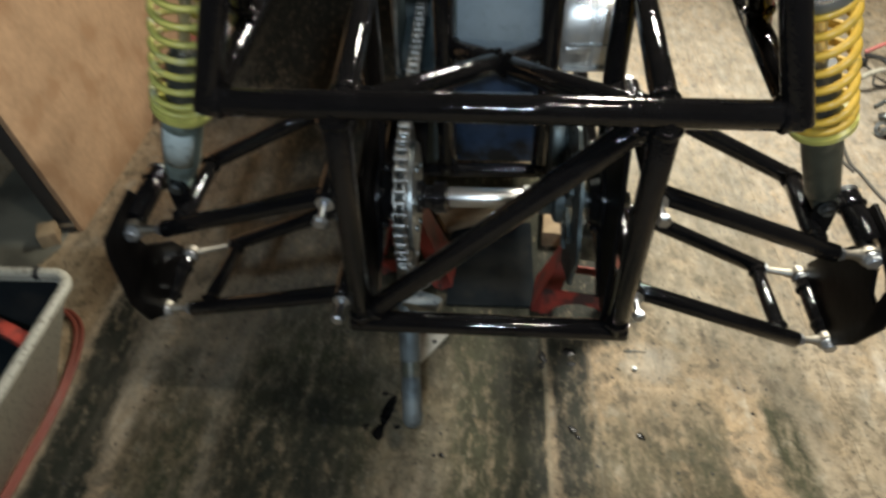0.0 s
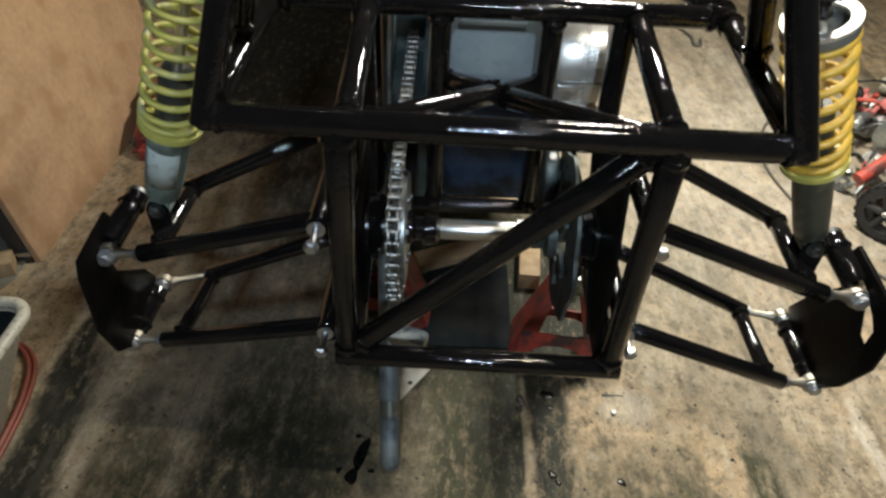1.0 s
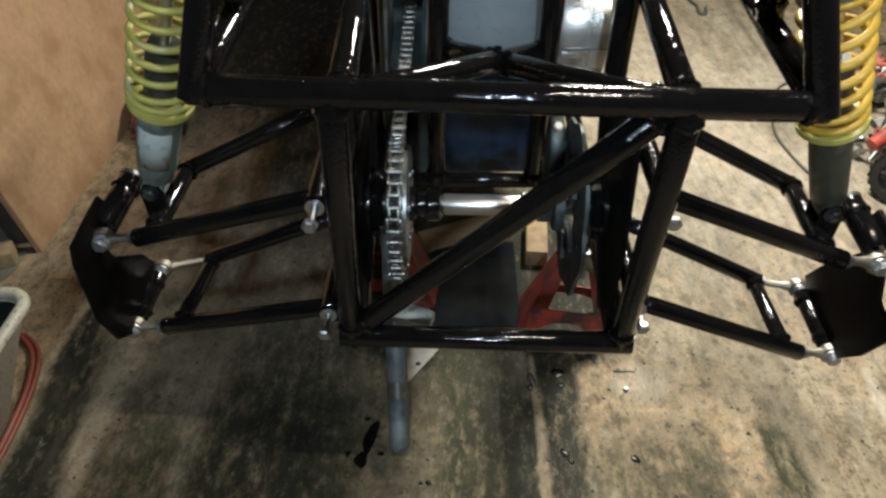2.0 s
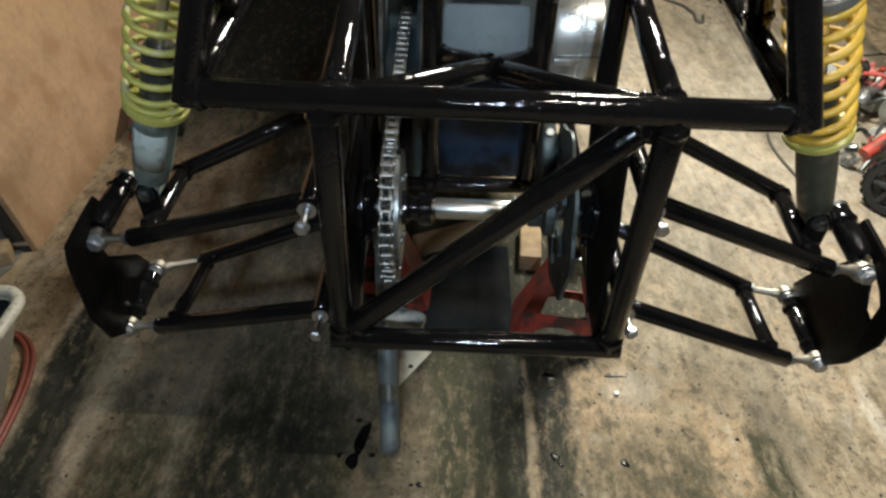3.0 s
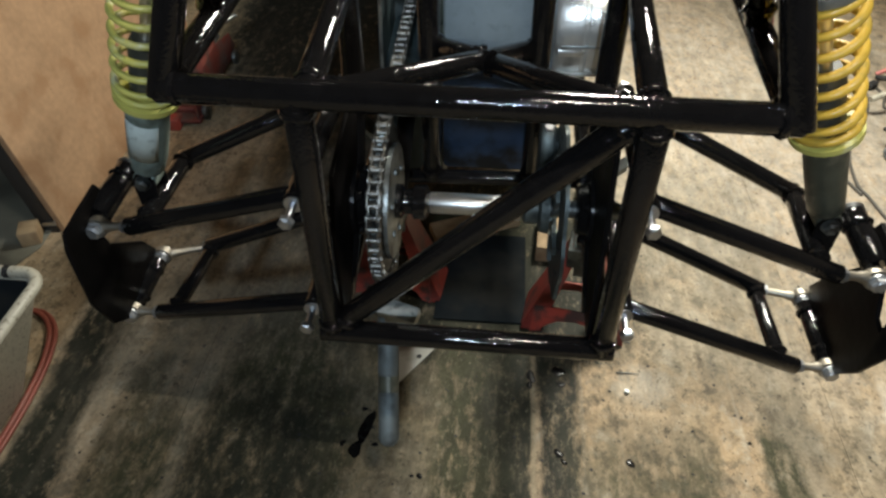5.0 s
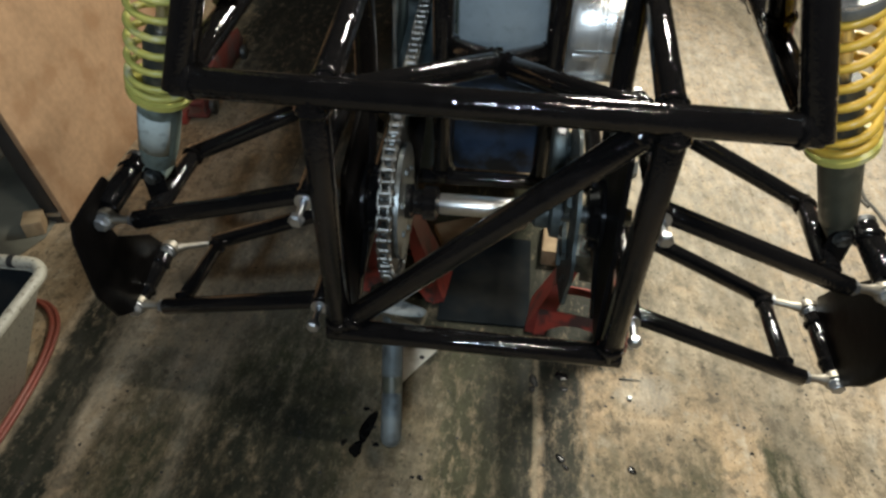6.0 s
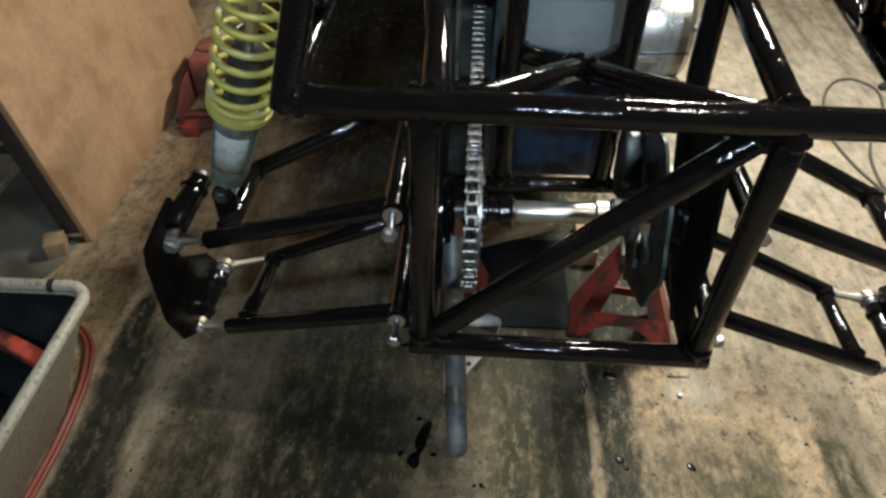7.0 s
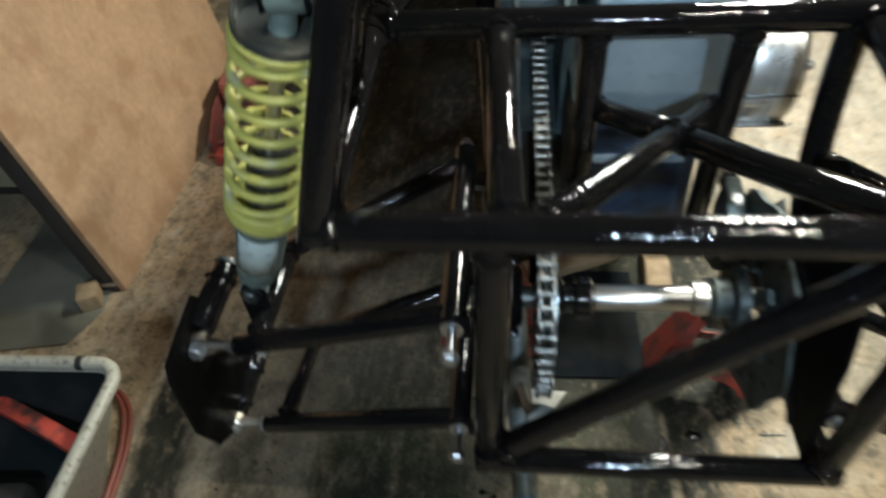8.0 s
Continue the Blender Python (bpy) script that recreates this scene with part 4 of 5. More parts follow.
part("intake", sweep(bmesh.new(), [V(-0.05, 1.28, 0.90), V(0.0, 1.30, 0.905), V(0.05, 1.34, 0.90), V(0.07, 1.42, 0.88)], 0.014, 14), RUBBER, engine)
for k, (x, y) in enumerate(((0.12, 1.40), (0.16, 1.34))):
    pts3 = [V(0.075, 1.20 + 0.04 * k, 0.90), V(0.12, 1.24, 0.935), V(0.16 + 0.02 * k, 1.20 + 0.05 * k, 0.915), V(0.20, 1.10 + 0.06 * k, 0.895)]
    part("lead", sweep(bmesh.new(), pts3, 0.003, 8), STEEL_GREY, engine)

# made-up bulkhead, pan, seat and side panels ahead of the engine, blocking lamp light
part("bulkhead", box(bmesh.new(), (-0.225, 1.560, 0.480), (0.225, 1.572, 0.880), 0.004), BLACK_PLATE, buggy, "unseen black sheet added to shade the floor")
part("floor_pan", box(bmesh.new(), (-0.225, 1.575, 0.470), (0.225, 3.40, 0.480), 0.002), BLACK_PLATE, buggy)
part("seat_back", box(bmesh.new(), (-0.19, 1.600, 0.50), (0.19, 1.74, 0.880), 0.04), RUBBER, buggy, "unseen black block added to shade the floor")
part("seat_base", box(bmesh.new(), (-0.19, 1.75, 0.485), (0.19, 2.25, 0.64), 0.04), RUBBER, buggy)
for s in (-1, 1):
    part("side_panel", box(bmesh.new(), (s * 0.232 - 0.004, 1.56, 0.475), (s * 0.232 + 0.004, 3.40, 0.900 if s < 0 else 0.72), 0.003), BLACK_PLATE, buggy)

# ---------------------------------------------------------------- jack stands


def jack_stand(label):
    st = holder("jack_stand", label, "jack stand", "jack stands under the chassis")
    H, B, D, T = 0.250, 0.118, 0.052, 0.028
    for sx in (-1, 1):
        for sy in (-1, 1):
            lo, hi = V(sx * B, sy * D, 0.0), V(sx * T, sy * T, H)
            q = V(-sx * 0.046, 0, 0)
            bm = plate(bmesh.new(), [lo, lo + q, hi + q * 0.40, hi], V(0, -sy * 0.003, 0))
            part("leg", bm, RED_SHADED, st)
        side = [V(sx * B, -D, 0.012), V(sx * B, D, 0.012), V(sx * T, T, H), V(sx * T, -T, H)]
        part("side_sheet", plate(bmesh.new(), side, V(-sx * 0.003, 0, 0)), RED_SHADED, st)
    w, dd = B + (T - B) * 0.06 / H, D + (T - D) * 0.06 / H
    arch = [(-w, 0.004), (-w * 0.80, 0.010), (-w * 0.62, 0.030), (-w * 0.36, 0.044), (0, 0.048), (w * 0.36, 0.044), (w * 0.62, 0.030), (w * 0.80, 0.010), (w, 0.004), (w * 0.94, 0.078), (-w * 0.94, 0.078)]
    for sy in (-1, 1):
        bm = plate(bmesh.new(), [V(x, sy * (dd + 0.003 - 0.22 * (z - 0.05)), z) for x, z in arch], V(0, sy * 0.0025, 0))
        part("brace", bm, RED, st)
    part("collar", box(bmesh.new(), (-0.036, -0.036, H - 0.05), (0.036, 0.036, H), 0.004), STEEL_DARK, st)
    part("post", box(bmesh.new(), (-0.018, -0.018, 0.16), (0.018, 0.018, 0.438), 0.003), STEEL_GREY, st)
    bm = bmesh.new()
    plate(bm, [(-0.05, -0.02, 0.458), (-0.05, -0.02, 0.470), (-0.03, -0.02, 0.448), (0.03, -0.02, 0.448), (0.05, -0.02, 0.470), (0.05, -0.02, 0.458), (0.03, -0.02, 0.436), (-0.03, -0.02, 0.436)], (0, 0.04, 0))
    part("saddle", bm, STEEL_GREY, st)
    return st


st = jack_stand("red painted steel jack stand with scraped legs")
st.matrix_basis = pose(0.232, 1.190, 0, 0, 0, -9)
copy_thing(st, pose(-0.200, 1.285, 0, 0, 0, -6))

# galvanised pipe hung under the chassis, and its bracket
pipe = holder("tow_pipe", "grey galvanised pipe with a blunt tapered end under the chassis", "pipe")
a, b = V(-0.150, 0.905, 0.296), V(-0.135, 0.742, 0.130)
d = (b - a).normalized()
L = (b - a).length
part("pipe", lathe(bmesh.new(), [(-0.16, 0.0190), (0.0, 0.0190), (L * 0.45, 0.0190), (L * 0.455, 0.0182), (L * 0.60, 0.0182), (L * 0.605, 0.0187), (L - 0.014, 0.0187), (L - 0.005, 0.0155), (L, 0.009)], a, d, 24), GALV, pipe)
part("pipe_band", lathe(bmesh.new(), [(L * 0.46, 0.0188), (L * 0.585, 0.0188)], a, d, 24), SHOCK_GREEN, pipe, "dark worn band")
part("pipe_stay", sweep(bmesh.new(), [a - d * 0.04, V(-0.140, 0.86, 0.36), V(-0.125, 0.806, 0.40)], 0.008, 12), STEEL_GREY, pipe)
bm = box(bmesh.new(), (-0.036, -0.016, -0.011), (0.034, 0.016, 0.011), 0.009, pose(-0.108, 0.795, 0.432, 20, 6, -14))
box(bm, (-0.014, -0.010, -0.060), (0.010, 0.010, -0.006), 0.004, pose(-0.122, 0.803, 0.428, 18, 0, -14))
part("clamp", bm, CASTING, pipe, "pale cast clamp")

# card on the floor with a hole
bm = bmesh.new()
outline = [(-0.172, 0.965, 0.0015), (-0.155, 0.975, 0.0015), (-0.050, 1.128, 0.0015), (-0.178, 1.135, 0.0015)]
plate(bm, outline, (0, 0, 0.003))
card = tagged(link("card_sheet", bm, CARD, None, "", False), "off-white flat card lying on the plywood floor", "card")
part("hole", lathe(bmesh.new(), [(0, 0.006), (0.0004, 0.006)], (-0.120, 1.048, 0.0046), (0, 0, 1), 16), RUBBER, card)

# rubber mat and offcuts under the chassis
# mat colour is near black, with the shade under the frame put in
bm = bmesh.new()
box(bm, (-0.100, 1.165, 0.0015), (0.118, 1.475, 0.006), 0.002)
tagged(link("rubber_mat", bm, MAT_DARK), "dark rubber mat under the chassis, shade put into its colour", "mat")
bm = box(bmesh.new(), (-0.12, -0.034, 0.0), (0.12, 0.034, 0.026), 0.003, pose(-0.02, 1.505, 0.0, 0, 0, 24))
tagged(link("timber_offcut", bm, WOOD), "pale raw timber offcut lying under the engine", "timber")
bm = box(bmesh.new(), (-0.028, -0.075, 0.0), (0.028, 0.075, 0.05), 0.003, pose(0.176, 1.460, 0.0, 0, 0, -4))
tagged(link("timber_offcut", bm, WOOD), "pale raw timber block on the floor beside a stand", "timber")


# oil spots and drops
def puddle(at, rx, ry, turn, seed, label="small black spot of spilt oil on plywood"):
    rnd = random.Random(seed)
    bm = bmesh.new()
    n = 18
    ph = [rnd.uniform(0, 6.28) for _ in range(3)]
    ring, ring2 = [], []
    c, s = math.cos(radians(turn)), math.sin(radians(turn))
    for k in range(n):
        a = 2 * math.pi * k / n
        w = 1 + 0.16 * math.sin(2 * a + ph[0]) + 0.10 * math.sin(3 * a + ph[1]) + 0.06 * math.sin(5 * a + ph[2])
        x, y = rx * w * math.cos(a), ry * w * math.sin(a)
        ring.append(bm.verts.new((at[0] + c * x - s * y, at[1] + s * x + c * y, 0.0004)))
        ring2.append(bm.verts.new((at[0] + 0.8 * (c * x - s * y), at[1] + 0.8 * (s * x + c * y), 0.0010)))
    top = bm.verts.new((at[0], at[1], 0.0013))
    for k in range(n):
        k2 = (k + 1) % n
        bm.faces.new((ring[k], ring[k2], ring2[k2], ring2[k]))
        bm.faces.new((ring2[k], ring2[k2], top))
    bm.faces.new(ring[::-1])
    return tagged(link("oil_spot", bm, OIL), label, "oil spot", "oil spots on the floor")


SPOTS = [(-0.208, 0.858, 0.014, 0.036, -10), (-0.222, 0.805, 0.012, 0.020, 14), (-0.250, 0.818, 0.006, 0.007, 0), (-0.184, 0.820, 0.006, 0.006, 0), (-0.219, 0.902, 0.006, 0.006, 0),
         (0.131, 1.016, 0.010, 0.016, 8), (0.128, 0.992, 0.008, 0.008, 0), (0.192, 1.034, 0.013, 0.014, 0), (0.196, 1.000, 0.009, 0.008, 0), (0.186, 0.830, 0.008, 0.011, 20), (0.196, 0.812, 0.005, 0.008, 30),
         (0.326, 0.820, 0.008, 0.009, 0), (-0.086, 0.758, 0.006, 0.006, 0), (-0.101, 0.757, 0.004, 0.004, 0), (-0.267, 1.098, 0.008, 0.007, 0), (-0.290, 1.110, 0.010, 0.007, 0),
         (-0.24, 1.108, 0.006, 0.005, 0), (0.30, 0.99, 0.004, 0.003, 0), (0.57, 0.885, 0.004, 0.004, 0)]
for k, (x, y, rx, ry, turn) in enumerate(SPOTS):
    puddle((x, y), rx, ry, turn, k)
nut = link("loose_nut", lathe(bmesh.new(), [(0, 0.0052), (0.001, 0.0060), (0.005, 0.0060), (0.006, 0.0050)], (0.336, 0.990, 0.001), (0, 0.1, 1), 6), STEEL_GREY)
tagged(nut, "small bare steel nut lying on the plywood", "nut")
nail = link("wire_nail", sweep(bmesh.new(), [V(0.318, 1.040, 0.0025), V(0.345, 1.041, 0.0025), V(0.368, 1.040, 0.0025)], [0.0016, 0.0016, 0.0008], 8), STEEL_DARK)
tagged(nail, "thin dark nail lying on the plywood", "nail")
rnd = random.Random(5)
bm = bmesh.new()
for _ in range(520):
    x, y = rnd.uniform(-0.9, 0.95), rnd.uniform(0.55, 1.5)
    r = rnd.choice((0.0010, 0.0012, 0.0016, 0.0022, 0.0034))
    lathe(bm, [(0, r), (0.0006, r * 0.8)], (x, y, 0.0002), (0, 0, 1), 7)
tagged(link("floor_specks", bm, RUBBER), "scattered tiny dark specks on the plywood", "specks", "", "stuff")

# ---------------------------------------------------------------- west side: board, cabinet, tray, hose, trolley jack
lean = 8.7
board = holder("fibreboard_sheet", "tan fibreboard sheet leaning against a grey cabinet", "board")
m = pose(-1.137, 1.405, 0.0, 0, -lean, 0)
part("panel", box(bmesh.new(), (-0.018, 0.0, 0.0), (0.0, 1.05, 1.22), 0.0015, m), MDF, board)
rnd = random.Random(11)
bm = bmesh.new()
for _ in range(150):
    u, w = rnd.uniform(0.03, 1.0), rnd.uniform(0.05, 1.0)
    k = rnd.uniform(0.0008, 0.0022)
    lathe(bm, [(0, k), (0.0003, k * 0.7)], m @ V(0.0001, u, w), m.to_3x3() @ V(1, 0, 0), 6)
tagged(part("scuff_specks", bm, WOOD, board, "small dark scuffs"), kind="stuff")
part("edge_strip", box(bmesh.new(), (-0.062, -0.004, 0.0), (-0.0185, 0.040, 1.22), 0.002, m), BLACK_EDGE, board, "black edge strip")

part("edge_clip", box(bmesh.new(), (-0.066, -0.010, 0.030), (-0.010, -0.0045, 0.042), 0.001, m), ZINC, board, "small bright metal clip")

cab = holder("steel_cabinet", "olive sheet steel cabinet with a plain door", "cabinet")
part("body", box(bmesh.new(), (-1.98, 1.76, 0.05), (-1.335, 2.70, 1.00), 0.006), CABINET, cab)
part("plinth", box(bmesh.new(), (-1.96, 1.79, 0.0), (-1.36, 2.68, 0.05)), BLACK_EDGE, cab)
part("door", box(bmesh.new(), (-1.96, 1.733, 0.10), (-1.355, 1.758, 0.97), 0.004), CABINET, cab)
part("handle", sweep(bmesh.new(), [V(-1.44, 1.733, 0.60), V(-1.44, 1.71, 0.60), V(-1.44, 1.71, 0.70), V(-1.44, 1.733, 0.70)], 0.006, 10), ZINC, cab)

bm = plate(bmesh.new(), [(-1.49, 1.190, 0.002), (-1.215, 1.232, 0.002), (-1.172, 1.330, 0.002), (-1.200, 1.72, 0.002), (-1.49, 1.72, 0.002)], (0, 0, 0.003), 0.0008)
tagged(link("steel_sheet", bm, SHEET), "grey-green steel sheet lying flat on the floor", "sheet")
bm = box(bmesh.new(), (-0.025, -0.030, 0.0), (0.025, 0.030, 0.045), 0.003, pose(-1.207, 1.362, 0.005, 0, 0, 24))
tagged(link("wooden_block", bm, WOOD), "small pale wooden block by the board", "block")

# drip tray with a rolled rim
tray = holder("metal_tray", "chipped cream enamel tray with a rolled rim, full of dark parts", "tray")
RZ = 0.262
X_E, Y_N, X_W, Y_S = -0.868, 0.992, -1.50, 0.30


def rounded(x0, y0, x1, y1, r, z, n=6):
    out = []
    for cx, cy, a0 in ((x1 - r, y1 - r, 0), (x0 + r, y1 - r, 90), (x0 + r, y0 + r, 180), (x1 - r, y0 + r, 270)):
        for k in range(n + 1):
            a = radians(a0 + 90 * k / n)
            out.append(V(cx + r * math.cos(a), cy + r * math.sin(a), z))
    return out


loops = [rounded(X_W, Y_S, X_E, Y_N, 0.045, RZ), rounded(X_W + 0.088, Y_S + 0.088, X_E - 0.088, Y_N - 0.088, 0.045, 0.012), rounded(X_W + 0.098, Y_S + 0.098, X_E - 0.098, Y_N - 0.098, 0.04, 0.0)]
bm = bmesh.new()
rings = [[bm.verts.new(p) for p in lp] for lp in loops]
inner_loops = [rounded(X_W + 0.098, Y_S + 0.098, X_E - 0.098, Y_N - 0.098, 0.04, 0.016), rounded(X_W + 0.005, Y_S + 0.005, X_E - 0.005, Y_N - 0.005, 0.042, RZ)]
rings += [[bm.verts.new(p) for p in lp] for lp in inner_loops]
n = len(rings[0])
for i in (0, 1, 3):
    for k in range(n):
        bm.faces.new((rings[i][k], rings[i][(k + 1) % n], rings[i + 1][(k + 1) % n], rings[i + 1][k]))
bm.faces.new(rings[2])
bm.faces.new(rings[3])
part("pan", bm, CREAM, tray)
# separate shell that makes the inside of the tray darker than the outside
bm = bmesh.new()
liner = [rounded(X_W + 0.100, Y_S + 0.100, X_E - 0.100, Y_N - 0.100, 0.04, 0.018), rounded(X_W + 0.009, Y_S + 0.009, X_E - 0.009, Y_N - 0.009, 0.04, RZ - 0.012),
         rounded(X_W + 0.012, Y_S + 0.012, X_E - 0.012, Y_N - 0.012, 0.04, RZ - 0.012), rounded(X_W + 0.103, Y_S + 0.103, X_E - 0.103, Y_N - 0.103, 0.04, 0.021)]
rings = [[bm.verts.new(p) for p in lp] for lp in liner]
for i in range(3):
    for k in range(n):
        bm.faces.new((rings[i][k], rings[i][(k + 1) % n], rings[i + 1][(k + 1) % n], rings[i + 1][k]))
bm.faces.new(rings[0])
bm.faces.new(rings[3])
part("liner", bm, MAT_DARK, tray, "dark inner lining")
rim = rounded(X_W, Y_S, X_E, Y_N, 0.045, RZ + 0.002, 8)
bm = bmesh.new()
sweep(bm, rim + rim[:2], 0.0125, 12, False)
part("rim", bm, CREAM, tray, "worn cream rolled rim")
part("tape_band", lathe(bmesh.new(), [(-0.006, 0.0138), (0.006, 0.0138)], (-0.945, Y_N, RZ + 0.002), (1, 0, 0), 18), RUBBER, tray, "black tape round the rim")

bm = box(bmesh.new(), (-0.20, -0.016, 0), (0.13, 0.016, 0.026), 0.004, pose(-1.068, 0.930, 0.165, 0, 6, -22))
tagged(link("red_bar", bm, RED), "red painted steel bar lying in the tray", "bar")
bm = lathe(bmesh.new(), [(0, 0.048), (0.004, 0.052), (0.10, 0.052), (0.104, 0.048)], (-1.03, 0.80, 0.018), (0.2, -0.9, 0.25), 26)
tagged(link("oil_can", bm, STEEL_DARK), "dark oily can lying in the tray", "can")
bm = lathe(bmesh.new(), [(0, 0.03), (0.12, 0.03), (0.124, 0.02)], (-1.17, 0.70, 0.018), (0.0, 0.1, 1), 22)
tagged(link("plastic_bottle", bm, STEEL_GREY), "grubby grey bottle standing in the tray", "bottle")
bm = box(bmesh.new(), (-0.15, -0.20, 0.0), (0.15, 0.20, 0.07), 0.02, pose(-1.19, 0.64, 0.022, 0, 0, 5))
tagged(link("oily_cloth", bm, BLACK_EDGE), "dark oily cloth bundled in the tray", "cloth")

hose_pts = [V(-1.10, 1.110, 0.007), V(-1.045, 1.100, 0.007), V(-0.998, 1.055, 0.007), V(-0.970, 0.985, 0.007), V(-0.954, 0.90, 0.007), V(-0.946, 0.79, 0.007), V(-0.948, 0.68, 0.007), V(-0.955, 0.50, 0.007), V(-0.97, 0.25, 0.007)]


tagged(link("air_hose", sweep(bmesh.new(), smooth(hose_pts), 0.0062, 12), HOSE), "orange-red rubber air hose on the floor beside the tray", "hose")
hose2 = [p + V(0.0112 + 0.0012 * math.sin(i), 0.004, -0.0008) for i, p in enumerate(hose_pts)]
tagged(link("air_hose", sweep(bmesh.new(), smooth(hose2), 0.0055, 12), HOSE), "orange-red rubber air hose on the floor beside the tray", "hose")

# trolley jack beyond the board
tj = holder("trolley_jack", "greasy red trolley jack without its handle, on the floor", "jack")
for x in (-0.062, 0.055):
    bm = bmesh.new()
    plate(bm, [(x, 0.0, 0.025), (x, 0.0, 0.075), (x, 0.10, 0.125), (x, 0.30, 0.140), (x, 0.46, 0.110), (x, 0.50, 0.05), (x, 0.46, 0.025)], (0.007, 0, 0), 0.001)
    part("side_frame", bm, RED_FADED, tj)
for x in (-0.084, 0.065):
    for y, r in ((0.05, 0.030), (0.44, 0.026)):
        part("wheel", lathe(bmesh.new(), [(0, r * 0.8), (0.003, r), (0.016, r), (0.019, r * 0.8)], (x, y, r), (1, 0, 0), 24), STEEL_DARK, tj)
part("foot", box(bmesh.new(), (-0.050, -0.030, 0.0), (0.004, 0.018, 0.042), 0.007), RED_SHADED, tj)
part("base_plate", box(bmesh.new(), (-0.075, -0.012, 0.018), (0.070, 0.10, 0.030), 0.003), RED_FADED, tj)
part("housing", box(bmesh.new(), (-0.050, 0.16, 0.040), (0.058, 0.330, 0.175), 0.020), RED_WORN, tj, "worn pale red pump housing")
part("housing_cap", lathe(bmesh.new(), [(0, 0.036), (0.010, 0.036), (0.016, 0.026)], (0.004, 0.245, 0.173), (0, 0, 1), 24), RED_WORN, tj)
part("ram", lathe(bmesh.new(), [(0, 0.026), (0.12, 0.026), (0.13, 0.018), (0.18, 0.018)], (0, 0.30, 0.085), (0, 1, 0.05), 22), STEEL_GREY, tj)
part("saddle", lathe(bmesh.new(), [(0, 0.024), (0.012, 0.036), (0.02, 0.036)], (0, 0.44, 0.125), (0, 0, 1), 24), CREAM, tj)
part("release_lever", sweep(bmesh.new(), [V(0.03, 0.24, 0.17), V(0.07, 0.31, 0.20), V(0.13, 0.38, 0.215)], 0.008, 10), STEEL_DARK, tj)
part("cross_bar", lathe(bmesh.new(), [(0, 0.010), (0.17, 0.010)], (-0.088, 0.05, 0.036), (1, 0, 0), 16), RED_FADED, tj)
tj.matrix_basis = pose(-1.012, 1.945, 0.0, 0, 0, 4)

# ---------------------------------------------------------------- east side: red machine, cable
mach = holder("wheeled_machine", "dismantled red wheeled machine with black tyres on the floor", "machine")


def wheel(parent, at, axis, r, w):
    ax = Vector(axis).normalized()
    bm = disc_with_holes(bmesh.new(), at, ax, r * 0.66, r * 0.90, w, 36)
    disc_with_holes(bm, at, ax, r * 0.70, r, w * 0.72, 36)
    up = Vector((0, 0, 1))
    n = ax.cross(up).normalized()
    u = ax.cross(n)
    tyre = part("tyre", bm, RUBBER, parent)
    for k in range(22):
        a = 2 * math.pi * k / 22
        d = n * math.cos(a) + u * math.sin(a)
        e = -n * math.sin(a) + u * math.cos(a)
        o = Vector(at) + d * (r - 0.002)
        bm = plate(bmesh.new(), [o - e * 0.006 - ax * w * 0.42, o + e * 0.006 - ax * w * 0.42, o + e * 0.006 + ax * w * 0.42, o - e * 0.006 + ax * w * 0.42], d * 0.005)
        part("tread_block", bm, RUBBER, tyre)
    bm = disc_with_holes(bmesh.new(), at, ax, r * 0.58, r * 0.68, w * 0.5, 32)
    part("rim", bm, STEEL_DARK, tyre)
    bm = bmesh.new()
    for k in range(5):
        a = 2 * math.pi * k / 5
        d = n * math.cos(a) + u * math.sin(a)
        sweep(bm, [Vector(at) + ax * w * 0.30 + d * r * 0.12, Vector(at) + ax * w * 0.30 + d * r * 0.64], 0.012, 8)
    part("spokes", bm, RUBBER, tyre)
    part("hub_nut", hex_bolt(bmesh.new(), Vector(at) + ax * w * 0.36, ax, 0.009, 0.008), ZINC, tyre)
    return tyre


wheel(mach, V(1.235, 1.690, 0.085), (-0.80, -0.60, 0.05), 0.085, 0.055)
part("frame_tube", sweep(bmesh.new(), [V(1.17, 1.79, 0.13), V(1.30, 1.85, 0.20), V(1.50, 1.97, 0.28)], 0.021, 18), RED, mach)
part("frame_tube", sweep(bmesh.new(), [V(1.38, 2.02, 0.13), V(1.58, 2.14, 0.18)], 0.016, 16), RED_FADED, mach)
part("housing", box(bmesh.new(), (-0.06, -0.035, 0.0), (0.06, 0.035, 0.05), 0.014, pose(1.44, 2.12, 0.07, 0, 14, 40)), PINK, mach)
bm = disc_with_holes(bmesh.new(), (1.34, 1.93, 0.11), (-0.3, -0.6, 0.7), 0.050, 0.060, 0.012, 36)
part("hoop", bm, RUBBER, mach)
part("dome", lathe(bmesh.new(), [(0, 0.034), (0.012, 0.031), (0.022, 0.022), (0.028, 0.010), (0.029, 0.0)], (1.27, 1.80, 0.15), (-0.4, -0.5, 0.7), 24), CHROME, mach, "chrome dome")
part("housing_lid", box(bmesh.new(), (-0.05, -0.03, 0.0), (0.05, 0.03, 0.03), 0.010, pose(1.52, 2.30, 0.10, 10, 18, 20)), PINK, mach)
part("motor", lathe(bmesh.new(), [(0, 0.05), (0.01, 0.06), (0.10, 0.06), (0.12, 0.05), (0.15, 0.02)], (1.40, 2.02, 0.10), (-0.4, -0.3, 0.6), 28), STEEL_GREY, mach)
part("bracket", box(bmesh.new(), (-0.04, -0.012, 0), (0.04, 0.012, 0.12), 0.003, pose(1.27, 1.88, 0.06, 20, 10, -30)), ALU, mach)
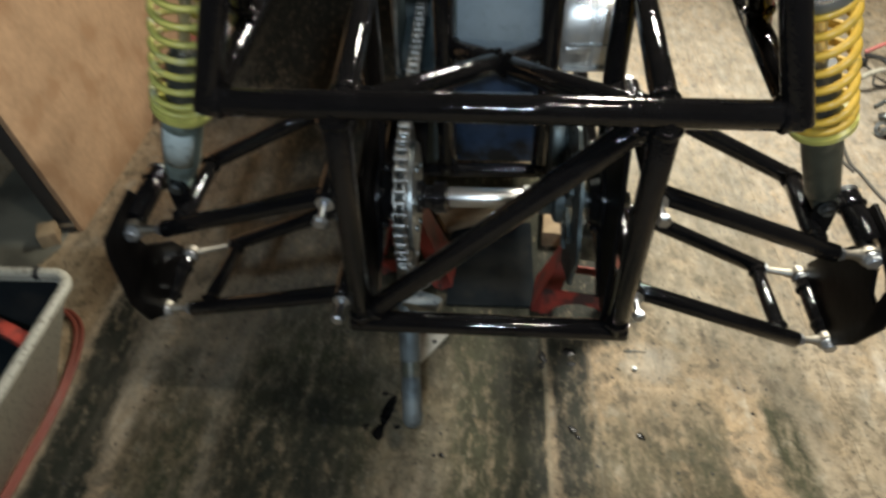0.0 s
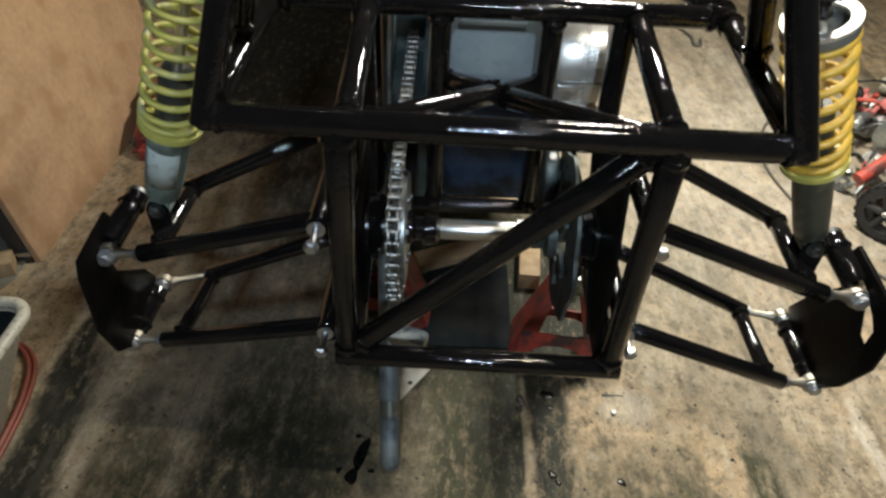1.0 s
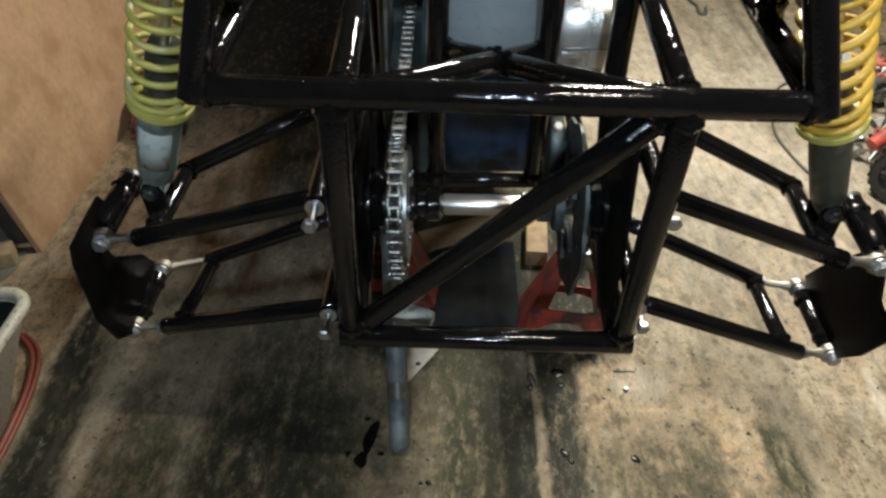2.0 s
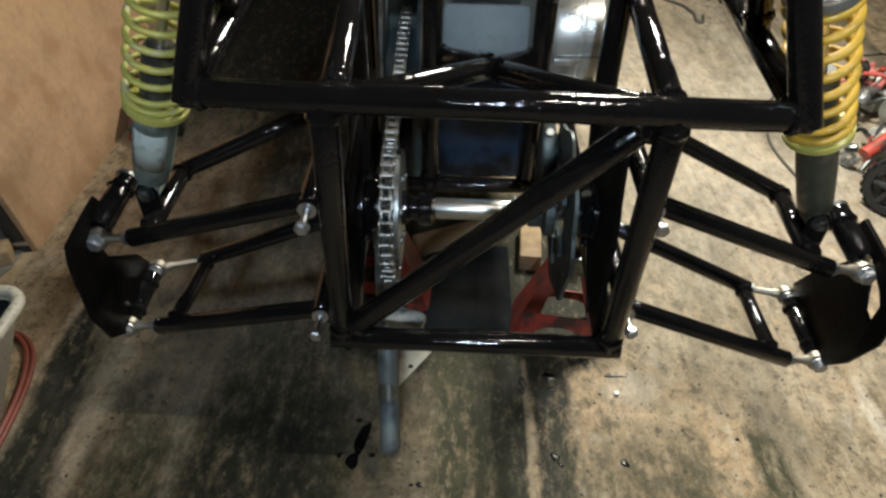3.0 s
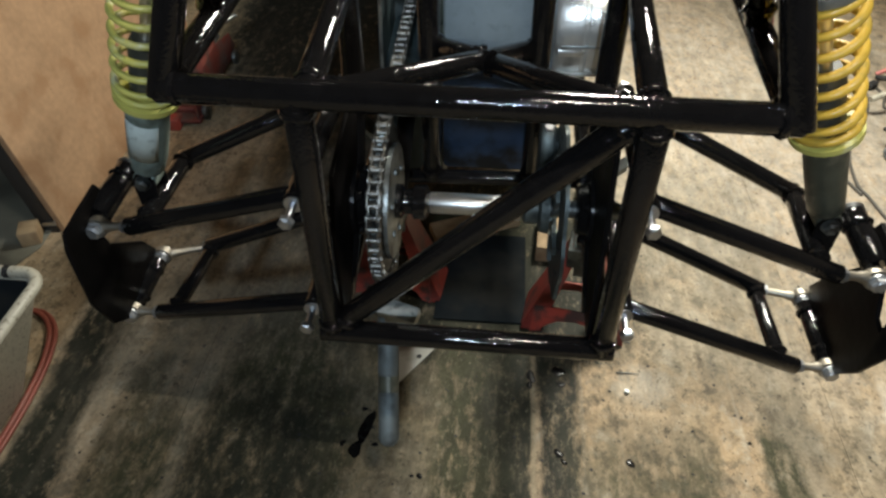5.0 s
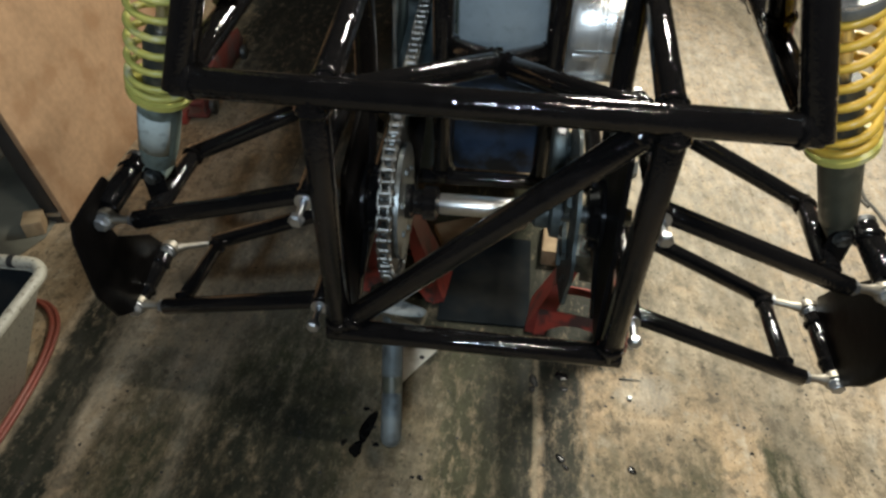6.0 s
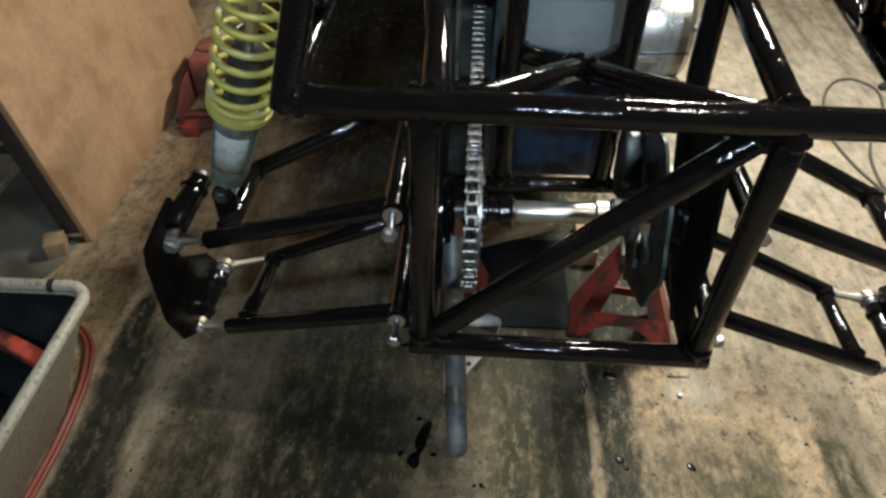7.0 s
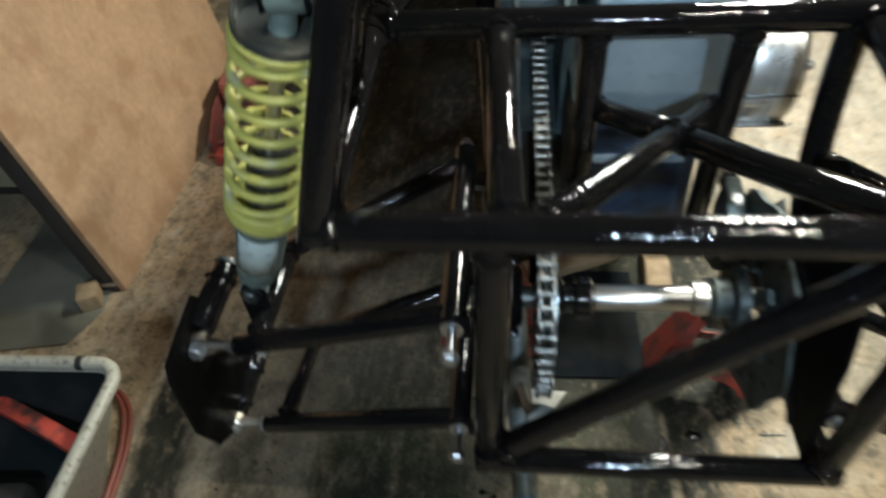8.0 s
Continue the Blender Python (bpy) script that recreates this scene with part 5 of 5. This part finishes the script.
for k, (x, y, z, r) in enumerate(((1.44, 2.20, 0.05, 0.030), (1.50, 2.30, 0.05, 0.026), (1.55, 2.42, 0.05, 0.034), (1.37, 2.08, 0.03, 0.022))):
    part("pulley", lathe(bmesh.new(), [(0, r * 0.8), (0.004, r), (0.010, r), (0.014, r * 0.75), (0.018, r), (0.024, r), (0.028, r * 0.8)], (x, y, z), (0.5 - 0.3 * k, -0.7, 0.5), 24), (STEEL_GREY, ALU)[k % 2], mach)
part("lever", sweep(bmesh.new(), [V(1.34, 2.02, 0.10), V(1.45, 2.05, 0.16), V(1.70, 2.04, 0.18)], 0.006, 10), STEEL_DARK, mach)
part("front_tube", sweep(bmesh.new(), [V(1.26, 1.60, 0.03), V(1.40, 1.42, 0.03), V(1.60, 1.20, 0.03)], 0.013, 12), BRASSY, mach)
part("axle_stub", sweep(bmesh.new(), [V(1.24, 1.69, 0.085), V(1.42, 1.83, 0.10)], 0.012, 12), STEEL_DARK, mach)
part("grille", box(bmesh.new(), (-0.06, -0.05, 0.0), (0.06, 0.05, 0.05), 0.01, pose(1.46, 2.30, 0.02, 0, 0, 25)), STEEL_GREY, mach)

rnd = random.Random(21)
for k in range(130):
    y = rnd.uniform(1.74, 2.65)
    x = 1.27 + 0.43 * (y - 2.05) + rnd.uniform(0.0, 0.42)
    ax = V(rnd.uniform(-1, 1), rnd.uniform(-1, 1), rnd.uniform(-0.3, 1)).normalized()
    kind = k % 4
    z = rnd.uniform(0.015, 0.09)
    mat = rnd.choice((STEEL_DARK, STEEL_GREY, PINK, PINK, RED, RUBBER, RUBBER, CREAM, ALU))
    if kind == 0:
        r = rnd.uniform(0.010, 0.024)
        bm = lathe(bmesh.new(), [(-0.015, r * 0.7), (-0.012, r), (0.004, r), (0.006, r * 0.6), (0.03, r * 0.5)], (x, y, z), ax, 18)
        part("fitting", bm, mat, mach)
    elif kind == 1:
        w = rnd.uniform(0.012, 0.032)
        bm = box(bmesh.new(), (-w, -w * 0.5, -0.012), (w, w * 0.5, 0.012), 0.004, pose(x, y, z, rnd.uniform(-40, 40), rnd.uniform(-40, 40), rnd.uniform(0, 180)))
        part("bracket", bm, mat, mach)
    elif kind == 2:
        d = V(ax.x, ax.y, 0.3 * ax.z)
        bm = sweep(bmesh.new(), smooth([V(x, y, z), V(x, y, z) + d * 0.07 + V(0, 0, 0.03), V(x, y, z) + d * 0.16], 4), rnd.uniform(0.004, 0.011), 10)
        part("rod", bm, mat, mach)
    else:
        r = rnd.uniform(0.012, 0.030)
        part("ring", disc_with_holes(bmesh.new(), (x, y, z), ax, r * 0.55, r, 0.010, 20), mat, mach)

cable_pts = [V(1.074, 1.732, 0.005), V(1.047, 1.821, 0.005), V(1.033, 1.882, 0.005), V(1.019, 1.998, 0.005), V(1.029, 2.098, 0.005), V(1.079, 2.267, 0.005), V(1.146, 2.379, 0.005), V(1.219, 2.418, 0.005), V(1.272, 2.381, 0.005), V(1.286, 2.313, 0.005), V(1.253, 2.202, 0.005), V(1.205, 2.118, 0.005), V(1.15, 2.032, 0.005), V(1.1, 1.914, 0.005), V(1.078, 1.781, 0.005), V(1.089, 1.724, 0.005), V(1.13, 1.55, 0.005), V(1.30, 1.30, 0.005)]
tagged(link("power_cable", sweep(bmesh.new(), smooth(cable_pts), 0.0045, 8), CABLE), "thin dark cable looped loosely on the floor", "cable")
lead = [V(1.333, 2.37, 0.005), V(1.344, 2.306, 0.005), V(1.317, 2.221, 0.005), V(1.393, 2.222, 0.005)]
plug = tagged(link("plug_lead", sweep(bmesh.new(), smooth(lead), 0.0045, 8), CABLE), "dark lead with a black plug on the floor", "plug")
part("plug", lathe(bmesh.new(), [(-0.022, 0.008), (-0.018, 0.013), (0.012, 0.014), (0.016, 0.009), (0.030, 0.006)], V(1.319, 2.36, 0.015), (0.7, 0.5, 0.1), 16), RUBBER, plug)
cable2 = [V(0.93, 3.30, 0.006), V(1.00, 3.225, 0.008), V(1.03, 3.13, 0.008), V(1.025, 3.05, 0.006), V(1.05, 3.04, 0.006), V(1.065, 3.10, 0.010)]
tagged(link("wire_offcut", sweep(bmesh.new(), smooth(cable2), 0.007, 8), CABLE), "short dark wire offcut on the floor", "wire")
